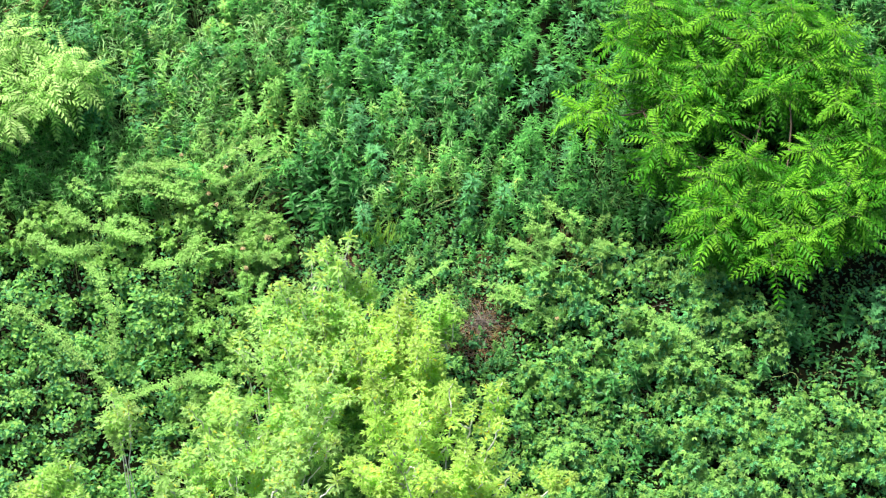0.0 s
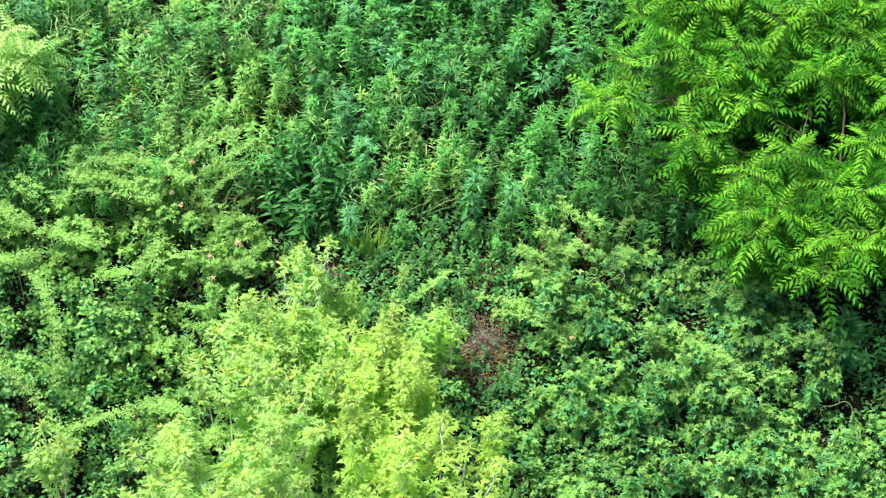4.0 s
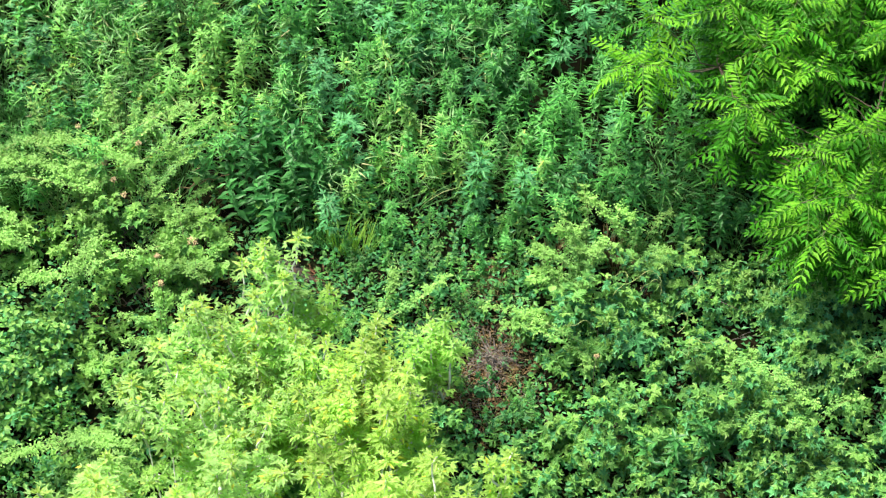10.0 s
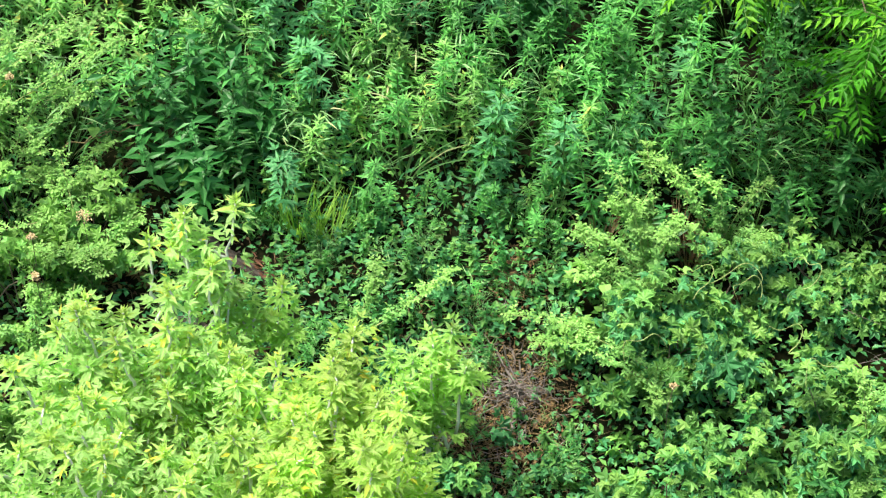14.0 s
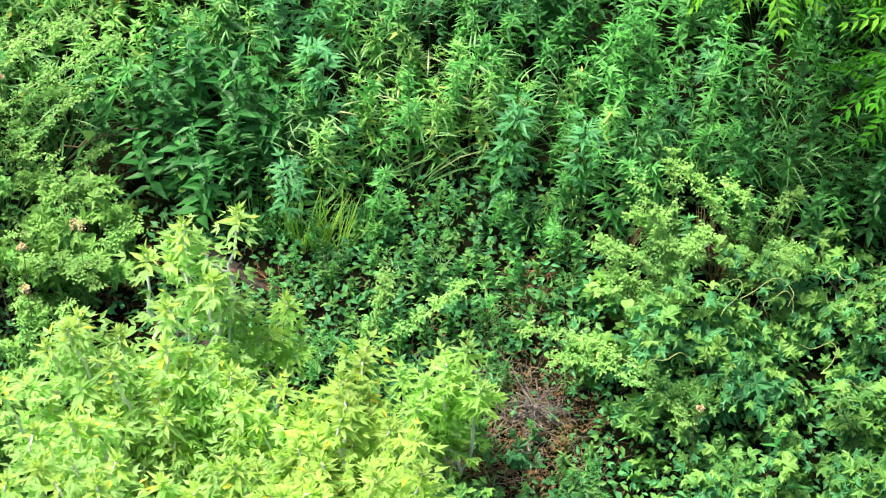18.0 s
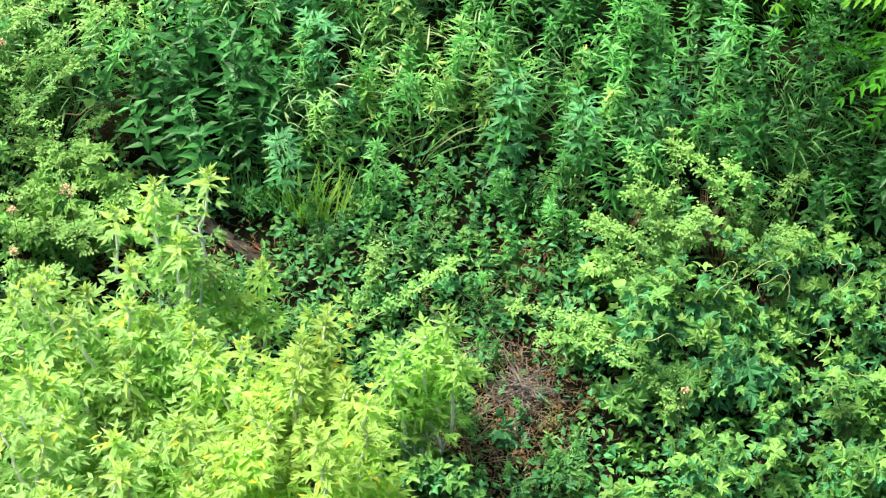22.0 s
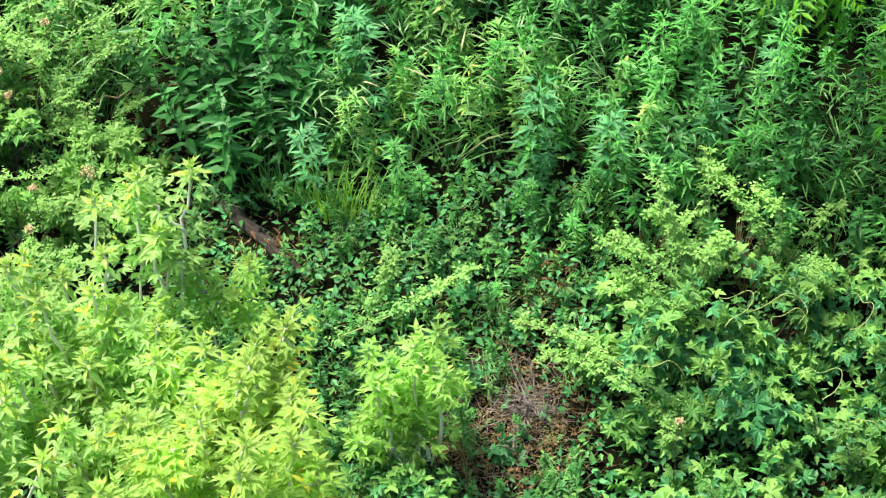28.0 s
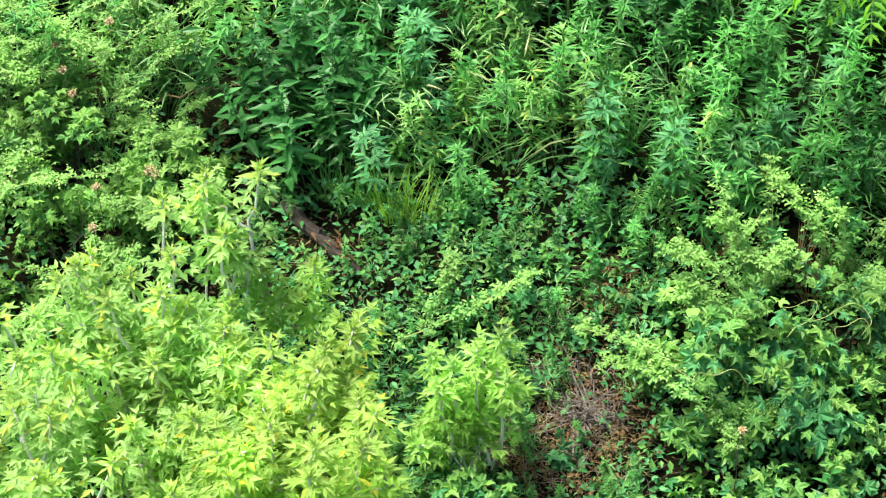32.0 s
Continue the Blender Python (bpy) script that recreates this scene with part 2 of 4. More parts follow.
LANCE = blade([(0.4, 0.5)], 0.35)
OVATE = blade([(0.22, 0.42), (0.55, 0.48)], 0.35, 0.2)
HEART = blade([(0.08, 0.40), (0.35, 0.52), (0.7, 0.33)], 0.2, 0.15)
PALM5 = lobed([(-118, 0.6), (-58, 0.88), (0, 1.0), (58, 0.88), (118, 0.6)])
PALM5_FAR = lobed([(-118, 0.62), (-58, 0.9), (0, 1.0), (58, 0.9), (118, 0.62)], 0.6, 0.22, 0)
PALM3 = lobed([(-72, 0.8), (0, 1.0), (72, 0.8)], 0.55, 0.18, 18)
TUFT = blade([(0.3, 0.5), (0.7, 0.36)], 0.5, 0.2)
GRASS = blade([(0.3, 0.5), (0.7, 0.36)], 0.5, 0.42)
ARCH = blade([(0.3, 0.5), (0.65, 0.4)], 0.4, 0.75)
DROOP = blade([(0.45, 0.5)], 0.4, 0.4)
SMALL = blade([(0.4, 0.5)], 0.3, 0.2)


def unit(a):
    return a / np.maximum(np.linalg.norm(a, axis=-1, keepdims=True), 1e-9)


def aim(azimuth, elevation):
    return np.stack([np.cos(azimuth) * np.cos(elevation), np.sin(azimuth) * np.cos(elevation), np.sin(elevation)], -1)


def leaves(shape, pos, way, length, width, up=None, roll=0.35):
    """Many blades at once: where they start, the way they point, their length and width. Returns vertices and triangles."""
    v, f = shape
    n = len(pos)
    way = unit(np.asarray(way, float))
    up = np.tile((0.0, 0.0, 1.0), (n, 1)) if up is None else np.asarray(up, float)
    up = up + rng.normal(0, roll, (n, 3))
    side = unit(np.cross(up, way))
    top = np.cross(way, side)
    length = np.broadcast_to(length, n)[:, None, None]
    width = np.broadcast_to(width, n)[:, None, None]
    out = np.asarray(pos)[:, None] + length * v[None, :, 0:1] * way[:, None] + width * v[None, :, 1:2] * side[:, None] + (length * v[None, :, 2:3] + width * v[None, :, 3:4]) * top[:, None]
    return out.reshape(-1, 3), (f[None] + (np.arange(n) * len(v))[:, None, None]).reshape(-1, 3)


def tube(points, start, end, sides=5):
    """A tapered, bent stem through the points."""
    p = np.asarray(points, float)
    n = len(p)
    way = unit(np.gradient(p, axis=0))
    side = unit(np.cross(way, (0.31, 0.77, 0.12)))
    top = np.cross(way, side)
    r = np.linspace(start, end, n)[:, None, None]
    a = np.arange(sides) * 2 * np.pi / sides
    v = p[:, None] + r * (np.cos(a)[None, :, None] * side[:, None] + np.sin(a)[None, :, None] * top[:, None])
    f = []
    for k in range(n - 1):
        for s in range(sides):
            q, w = k * sides + s, k * sides + (s + 1) % sides
            f += [(q, w, q + sides), (w, w + sides, q + sides)]
    f += [(0, s + 1, s) for s in range(1, sides - 1)]
    e = (n - 1) * sides
    f += [(e, e + s, e + s + 1) for s in range(1, sides - 1)]
    return v.reshape(-1, 3), np.array(f)


def bend(a, b, sag=0.0, wobble=0.03, n=7):
    """Points from a to b, sagging or arching (negative), a little uneven."""
    t = np.linspace(0, 1, n)[:, None]
    p = np.asarray(a, float) * (1 - t) + np.asarray(b, float) * t
    p[:, 2] -= sag * 4 * (t * (1 - t))[:, 0]
    p[1:-1] += rng.normal(0, wobble, (n - 2, 3))
    return p


def join(*pieces):
    """Pieces (vertices, triangles) into one."""
    vs, fs, at = [], [], 0
    for v, f in pieces:
        vs.append(v)
        fs.append(f + at)
        at += len(v)
    return np.concatenate(vs), np.concatenate(fs)


def mesh_of(name, groups, smooth=False):
    """A mesh from [(vertices, triangles, material)]."""
    v, f = join(*[(g[0], g[1]) for g in groups])
    me = bpy.data.meshes.new(name)
    me.vertices.add(len(v))
    me.vertices.foreach_set("co", v.astype(np.float32).ravel())
    me.loops.add(3 * len(f))
    me.loops.foreach_set("vertex_index", f.astype(np.int32).ravel())
    me.polygons.add(len(f))
    me.polygons.foreach_set("loop_start", np.arange(0, 3 * len(f), 3, dtype=np.int32))
    mats = []
    for g in groups:
        if g[2] not in mats:
            mats.append(g[2])
    for m in mats:
        me.materials.append(M[m])
    me.polygons.foreach_set("material_index", np.concatenate([np.full(len(g[1]), mats.index(g[2]), np.int32) for g in groups]))
    me.polygons.foreach_set("use_smooth", np.full(len(f), smooth))
    me.update()
    me.validate()
    return me


def thing(name, place, label, category, group="", kind=""):
    ob = new(name)
    ob.location = place
    ob.empty_display_size = 0.1
    return tagged(ob, label, category, group, kind)


def part(name, groups, parent, label="", smooth=False, kind=""):
    ob = new(name, mesh_of(name, groups, smooth))
    ob.parent = parent
    return tagged(ob, label, "", "", kind)


# ---- the lie of the land: a bank that climbs away from the camera ----
def ground_at(x, y):
    """Height of the bank."""
    y = np.asarray(y, float)
    x = np.asarray(x, float)
    base = 0.43 * np.clip(y, -6, 12) - 0.1
    return base + 0.05 * np.sin(1.3 * x + 0.7 * y) + 0.04 * np.sin(2.9 * y - 1.1 * x + 1.0)


def spot(x, y, up=0.0):
    return np.array((x, y, float(ground_at(x, y)) + up))


def build_ground():
    inner = np.linspace(-14, 14, 150)
    outer = np.array([-3000, -1200, -500, -200, -80, -40, -24, -18])
    line = np.concatenate([outer, inner, -outer[::-1]])
    n = len(line)
    gx, gy = np.meshgrid(line, line)
    gz = ground_at(gx, gy)
    gz = np.where((abs(gx) < 14) & (abs(gy) < 14), gz + rng.normal(0, 0.018, gz.shape), gz)
    v = np.stack([gx, gy, gz], -1).reshape(-1, 3)
    k = np.arange(n * n).reshape(n, n)
    a, b, c, d = k[:-1, :-1].ravel(), k[:-1, 1:].ravel(), k[1:, 1:].ravel(), k[1:, :-1].ravel()
    f = np.concatenate([np.stack([a, b, c], -1), np.stack([a, c, d], -1)])
    tagged(new("ground", mesh_of("ground", [(v, f, "soil")], True)), "earth bank under weeds and leaf litter, darkened for shade", "ground", "", "structure")


build_ground()


# ---- herbs of the meadow, each a stem with its leaves ----
def herb_spire(h, lean):
    """A tall single stem with narrow leaves all the way up, shorter towards the tip."""
    top = np.array((lean[0] * h, lean[1] * h, h))
    n = int(34 + 30 * h)
    t = 1 - 0.72 * rng.uniform(0, 1, n) ** 1.5
    az = np.arange(n) * 2.4 + rng.uniform(0, 6)
    size = (0.185 - 0.085 * t) * rng.uniform(0.8, 1.25, n)
    v, f = leaves(DROOP, top * t[:, None], aim(az, 0.15 + 0.9 * np.maximum(0, t - 0.6) + rng.normal(0, 0.16, n)), size, size * 0.19, None, 0.25)
    return tube([(0, 0, 0), top * 0.5 + rng.normal(0, 0.01, 3), top], 0.006, 0.002, 4), (v, f)


def herb_tier(h, lean, big=1.0):
    """A stem with crossed pairs of broad pointed leaves in tiers and a small tuft on top."""
    top = np.array((lean[0] * h, lean[1] * h, h))
    k = int((5 + 7 * h) / big ** 0.5)
    t = np.repeat(np.linspace(0.25, 0.97, k), 2)
    az = np.repeat(np.arange(k) * 1.57 + rng.uniform(0, 6), 2) + np.tile((0, np.pi), k) + rng.normal(0, 0.15, 2 * k)
    size = big * (0.20 - 0.09 * t) * min(1.0, 0.3 + 0.8 * h) * rng.uniform(0.85, 1.2, 2 * k)
    main = leaves(LANCE, top * t[:, None], aim(az, rng.normal(0.12, 0.25, 2 * k)), size, size * 0.34, None, 0.3)
    m = 3 * k
    az2 = rng.uniform(0, 6.3, m)
    t2 = rng.uniform(0.3, 1.0, m)
    small = leaves(LANCE, top * t2[:, None], aim(az2, rng.uniform(0.1, 0.9, m)), 0.075 * min(1.0, 0.3 + 0.8 * h), 0.026)
    return tube([(0, 0, 0), top * 0.5, top], 0.006, 0.003, 4), join(main, small)


def herb_lobed(h, lean):
    """A bushy herb with deeply cut leaves: three to five narrow lobes to a leaf."""
    top = np.array((lean[0] * h, lean[1] * h, h))
    k = int(12 + 12 * h)
    t = rng.uniform(0.3, 1.0, k)
    az = np.arange(k) * 2.4
    way = aim(az, 0.25 + rng.normal(0, 0.2, k))
    pos = top * t[:, None]
    size = (0.25 - 0.09 * t) * rng.uniform(0.85, 1.15, k)
    stalk_end = pos + way * (0.35 * size)[:, None]
    pieces = []
    for turn, scale in ((-0.8, 0.7), (0.0, 1.0), (0.8, 0.7)):
        pieces.append(leaves(LANCE, stalk_end, aim(az + turn, rng.normal(0.1, 0.1, k)), size * 0.78 * scale, size * 0.19, None, 0.2))
    return tube([(0, 0, 0), top * 0.5, top], 0.007, 0.003, 4), join(*pieces)


def herb_grass(h, lean):
    """A tussock of long arching blades with a few nodding seed heads."""
    n = int(12 + 8 * h)
    az = rng.uniform(0, 6.3, n)
    el = rng.uniform(1.05, 1.5, n)
    base = np.stack([0.03 * np.cos(az), 0.03 * np.sin(az), np.zeros(n)], -1)
    low = leaves(GRASS, base, aim(az, el), h * rng.uniform(0.45, 0.85, n), rng.uniform(0.010, 0.015, n), None, 0.1)
    k = int(14 + 8 * h)
    a2 = rng.uniform(0, 6.3, k)
    up = rng.uniform(0.45, 1.0, k)
    on = np.stack([0.2 * h * up * np.cos(a2), 0.2 * h * up * np.sin(a2), h * up], -1)
    high = leaves(ARCH, on, aim(a2 + rng.normal(0, 0.5, k), rng.uniform(0.5, 1.2, k)), rng.uniform(0.13, 0.24, k), rng.uniform(0.011, 0.017, k), None, 0.15)
    blades = join(low, high)
    stems = [tube(bend((0, 0, 0), (0.25 * h * math.cos(a), 0.25 * h * math.sin(a), h), -0.03, 0.01, 4), 0.003, 0.002, 3) for a in rng.uniform(0, 6.3, 4)]
    return join(*stems), blades


def seed_heads(h):
    a = rng.uniform(0, 6.3, 5)
    pos = np.stack([0.25 * h * np.cos(a), 0.25 * h * np.sin(a), np.full(5, h)], -1)
    return leaves(LANCE, pos, aim(a, rng.uniform(-0.6, 0.4, 5)), 0.10, 0.016)


HERBS = {"spire": (herb_spire, "herb"), "tier": (herb_tier, "herb"), "lobed": (herb_lobed, "herb_blue"), "big": (lambda h, lean: herb_tier(h, lean, 1.45), "herb_dark"), "grass": (herb_grass, "grass")}


def herb_variants(kind, heights, leaf):
    out = []
    for h in heights:
        stem, foliage = HERBS[kind][0](h, rng.normal(0, 0.15, 2))
        groups = [(*foliage, leaf)]
        if kind == "grass" and h > 0.5:
            groups.append((*seed_heads(h), "grass_pale"))
        out.append((stem, groups, h))
    return out


VARIANTS = {
    "spire": herb_variants("spire", (0.75, 0.85, 0.95, 1.05, 1.15), "herb"),
    "spire_light": herb_variants("spire", (0.65, 0.8, 0.95), "herb_light"),
    "tier": herb_variants("tier", (0.55, 0.7, 0.85, 1.0), "herb"),
    "tier_light": herb_variants("tier", (0.5, 0.65, 0.8), "herb_light"),
    "tier_dark": herb_variants("tier", (0.75, 0.95, 1.15), "herb_dark"),
    "tier_big": herb_variants("big", (0.85, 1.0, 1.15), "herb_dark"),
    "lobed": herb_variants("lobed", (0.7, 0.9, 1.1), "herb_blue"),
    "lobed_dark": herb_variants("lobed", (0.8, 1.0, 1.2), "herb_dark"),
    "grass": herb_variants("grass", (0.6, 0.75, 0.9), "grass"),
    "grass_pale": herb_variants("grass", (0.8, 0.95, 1.05), "grass_pale"),
    "low": herb_variants("tier", (0.16, 0.22, 0.3), "vine"),
    "low_dark": herb_variants("tier", (0.16, 0.22, 0.3), "herb_dark"),
    "low_rust": herb_variants("lobed", (0.14, 0.2, 0.26), "rust_leaf"),
    "low_grass": herb_variants("grass", (0.25, 0.35, 0.42), "grass"),
}
HERB_LABELS = {
    "spire": "tall green weed with narrow leaves up its stem", "spire_light": "light green feathery weed with narrow leaves",
    "tier": "upright green weed with paired pointed leaves", "tier_light": "pale green weed with paired pointed leaves",
    "tier_big": "tall blue-green weed with large pointed leaves", "tier_dark": "dark green broad-leaved weed in a dense stand", "lobed": "blue-green bushy weed with deeply cut leaves",
    "lobed_dark": "dark green ragged weed with deeply cut leaves", "grass": "arching green grass tussock with dry seed heads", "grass_pale": "tall pale grass with arching blades and nodding heads",
    "low": "low green seedling on dark earth", "low_dark": "low dark green seedling on dark earth", "low_grass": "short green grass tuft on dark earth",
}


def near(x, y, cx, cy, rx, ry):
    return ((x - cx) / rx) ** 2 + ((y - cy) / ry) ** 2 < 1


def herb_kind(x, y):
    """Which herb grows where on the bank."""
    if near(x, y, -1.6, 1.32, 0.75, 0.6):
        return rng.choice(["tier_big", "tier_big", "tier_big", "tier_dark"])
    if near(x, y, -2.0, 1.35, 0.2, 0.3):
        return "tier_light"
    if near(x, y, 0.35, 1.35, 0.9, 0.6):
        return rng.choice(["grass_pale", "spire_light", "spire_light", "tier_light", "spire", "tier"])
    if near(x, y, -5.6, 1.6, 1.6, 0.9):
        return rng.choice(["grass", "grass", "spire"])
    if near(x, y, -0.4, 3.8, 1.7, 0.9) or near(x, y, 2.4, 3.2, 1.0, 2.0):
        return rng.choice(["lobed", "spire", "tier", "spire", "tier_dark"])
    if near(x, y, -2.4, 2.5, 0.8, 0.8):
        return rng.choice(["tier_light", "spire_light", "tier_light"])
    # dark-leaved weeds beside the tree, its shade also put into their darker kinds
    if x > 2.1 and rng.uniform() < 0.9:
        return rng.choice(["lobed_dark", "tier_dark", "tier_dark", "spire", "grass"])
    if x > 0.3 and y > 2.0 and rng.uniform() < 0.45:
        return rng.choice(["lobed_dark", "tier_dark", "lobed", "spire"])
    if x < -2.5 and y > 1.0 and rng.uniform() < 0.45:
        return rng.choice(["grass_pale", "spire_light", "tier_light"])
    patch = math.sin(1.1 * x + 0.6) + math.sin(1.7 * y + 0.9 * x) + rng.normal(0, 0.7)
    if patch > 1.0:
        return rng.choice(["tier", "spire", "tier_light", "lobed", "grass"])
    if patch < -0.9:
        return rng.choice(["spire_light", "spire", "grass_pale", "spire", "spire", "tier"])
    return rng.choice(["spire", "spire", "spire_light", "tier", "grass_pale", "spire", "lobed", "tier_dark", "tier_light"])


def placed(variant, m):
    """The pieces of a herb at the pose m."""
    stem, groups, _ = variant
    r, t = np.array(m.to_3x3()), np.array(m.translation)
    return [(stem[0] @ r.T + t, stem[1], "green_stem")] + [(v @ r.T + t, f, mat) for v, f, mat in groups]


def merged(all_groups):
    """Groups of the same material joined, for one large mesh."""
    by = {}
    for v, f, mat in all_groups:
        by.setdefault(mat, []).append((v, f))
    return [(*join(*some), mat) for mat, some in by.items()]


def in_clearing(x, y):
    return near(x, y, 0.15, -0.1, 1.35, 0.75) or near(x, y, 0.9, -1.0, 0.9, 0.9) or near(x, y, -1.3, 0.2, 0.8, 0.6)


def left_thicket(x, y):
    return x < -2.0 and y < 1.15


def right_thicket(x, y):
    return x > 1.55 and y < 0.15


def plant_meadow():
    first, rest = {}, []
    singles = 0
    step = 0.172
    for gy in np.arange(0.45, 5.9, step):
        for gx in np.arange(-8.6, 9.8, step):
            x, y = gx + rng.uniform(-0.1, 0.1), gy + rng.uniform(-0.1, 0.1)
            if in_clearing(x, y) or left_thicket(x, y) or right_thicket(x, y) or rng.uniform() < (0.38 if x > 2.1 else 0.16):
                continue
            kind = str(herb_kind(x, y))
            k = int(rng.integers(len(VARIANTS[kind])))
            grow = rng.uniform(0.85, 1.15) * (0.6 if y < 0.75 and -1.4 < x < 1.6 else 1.0) * (1.12 if y > 2.5 else 1.0)
            m = Matrix.Translation(spot(x, y, -0.02)) @ pose(0, 0, 0, rng.normal(0, 9), rng.normal(0, 9), rng.uniform(0, 360)).to_4x4() @ Matrix.Scale(grow, 4)
            if -1.9 < x < 2.5 and 0.45 < y < 2.3 and singles < 290:
                singles += 1
                if (kind, k) not in first:
                    stem, groups, _ = VARIANTS[kind][k]
                    root = thing("wild_herb" if "grass" not in kind else "grass_tussock", (0, 0, 0), HERB_LABELS[kind], "weed" if "grass" not in kind else "grass", "weeds of the meadow")
                    part("stem", [(*stem, "green_stem")], root)
                    part("foliage", groups, root, "", False, "stuff")
                    root.matrix_basis = m
                    first[kind, k] = root
                else:
                    o = copy_thing(first[kind, k], m)
                    o.matrix_basis = m
            else:
                rest += placed(VARIANTS[kind][k], m)
    tagged(new("meadow_weeds", mesh_of("meadow_weeds", merged(rest))), "dense stand of tall green weeds and grasses", "weeds", "", "stuff")


def plant_undergrowth():
    """Low seedlings and short grass on the open earth and beneath the taller plants."""
    rest = []
    for _ in range(640):
        x, y = rng.uniform(-8, 9), rng.uniform(-7.5, 2.0)
        bare = near(x, y, 0.95, -1.08, 0.7, 0.58) or near(x, y, -1.22, 0.28, 0.35, 0.2)
        if bare and rng.uniform() < 0.8:
            continue
        kind = "low_grass" if rng.uniform() < 0.05 and y > 0.3 else "low"
        m = Matrix.Translation(spot(x, y, -0.01)) @ pose(0, 0, 0, 0, 0, rng.uniform(0, 360)) @ Matrix.Scale(rng.uniform(0.8, 1.6), 4)
        rest += placed(VARIANTS[kind][int(rng.integers(3))], m)
    for _ in range(430):
        x, y = rng.uniform(-1.9, 1.7), rng.uniform(-1.9, 0.75)
        bare = near(x, y, 0.95, -1.08, 0.7, 0.58) or near(x, y, -1.22, 0.28, 0.35, 0.2)
        if near(x, y, -1.22, 0.28, 0.3, 0.2) or bare and rng.uniform() < 0.35:
            continue
        kind = str(rng.choice(["low", "low_dark", "tier_dark", "spire", "spire", "grass_pale", "grass"]))
        m = Matrix.Translation(spot(x, y, -0.01)) @ pose(0, 0, 0, 0, 0, rng.uniform(0, 360)) @ Matrix.Scale(rng.uniform(0.9, 1.5) if "low" in kind else rng.uniform(0.25, 0.5), 4)
        rest += placed(VARIANTS[kind][int(rng.integers(3))], m)
    for cx, cy, spread, count in [(1.15, 0.08, 0.14, 10), (1.45, -1.15, 0.25, 5), (1.0, -1.55, 0.35, 4), (-2.35, 0.35, 0.3, 8), (-2.5, 0.98, 0.2, 12), (1.2, 0.1, 0.15, 10)]:
        for _ in range(count):
            x, y = rng.normal(cx, spread), rng.normal(cy, spread * 0.7)
            rest += placed(VARIANTS["low_rust"][int(rng.integers(3))], Matrix.Translation(spot(x, y, -0.01)) @ pose(0, 0, 0, 0, 0, rng.uniform(0, 360)) @ Matrix.Scale(rng.uniform(0.3, 0.55), 4))
    tagged(new("undergrowth", mesh_of("undergrowth", merged(rest))), "low green seedlings and grass covering dark earth", "undergrowth", "", "stuff")


def ground_cover():
    """Small leaves close to the earth under the thickets and saplings."""
    n = 46000
    x, y = rng.uniform(-8.5, 9, n), rng.uniform(-7.8, 1.2, n)
    open_earth = (((x - 0.95) / 0.7) ** 2 + ((y + 1.1) / 0.6) ** 2 < 1) | (((x + 1.22) / 0.35) ** 2 + ((y - 0.28) / 0.22) ** 2 < 1)
    x, y = x[~open_earth], y[~open_earth]
    n = len(x)
    pos = np.stack([x, y, ground_at(x, y) + rng.uniform(0.03, 0.28, n)], -1)
    size = rng.uniform(0.06, 0.11, n)
    half = rng.uniform(0, 1, n) < 0.6
    way = aim(rng.uniform(0, 6.3, n), rng.normal(0.0, 0.35, n))
    dead = rng.uniform(0, 1, n) < 0.15
    low = pos[dead] - np.array((0, 0, 0.02))
    low[:, 2] = ground_at(low[:, 0], low[:, 1]) + rng.uniform(0.005, 0.04, len(low))
    fallen = leaves(LANCE, low, way[dead], size[dead] * 0.7, size[dead] * 0.4, None, 0.5)
    pos, way, size, half = pos[~dead], way[~dead], size[~dead], half[~dead]
    groups = [(*fallen, "rust_leaf"), (*leaves(LANCE, pos[half], way[half], size[half], size[half] * 0.55), "vine_dark"), (*leaves(LANCE, pos[~half], way[~half], size[~half], size[~half] * 0.5), "vine")]
    k = 3600
    cx, cy = rng.uniform(-1.9, 1.8, k), rng.uniform(-2.0, 0.8, k)
    keep = rng.uniform(0, 1, k) < np.where((((cx - 0.95) / 0.7) ** 2 + ((cy + 1.1) / 0.6) ** 2 < 1) | (((cx + 1.25) / 0.3) ** 2 + ((cy - 0.3) / 0.25) ** 2 < 1), 0.35, 1.0)
    cx, cy = cx[keep], cy[keep]
    k = len(cx)
    at = np.stack([cx, cy, ground_at(cx, cy) + rng.uniform(0.01, 0.16, k)], -1)
    small = rng.uniform(0.045, 0.085, k)
    facing = aim(rng.uniform(0, 6.3, k), rng.normal(0.1, 0.35, k))
    some = rng.uniform(0, 1, k)
    for mat, lo, hi, shape, wide in (("vine_dark", 0.0, 0.35, PALM3, 1.0), ("herb_dark", 0.35, 0.7, OVATE, 0.5), ("vine", 0.7, 0.9, LANCE, 0.5), ("herb_light", 0.9, 1.0, LANCE, 0.4)):
        pick = (some >= lo) & (some < hi)
        groups.append((*leaves(shape, at[pick], facing[pick], small[pick], small[pick] * wide), mat))
    tagged(new("ground_cover", mesh_of("ground_cover", groups)), "low dark green leaves covering the earth", "ground cover", "", "stuff")


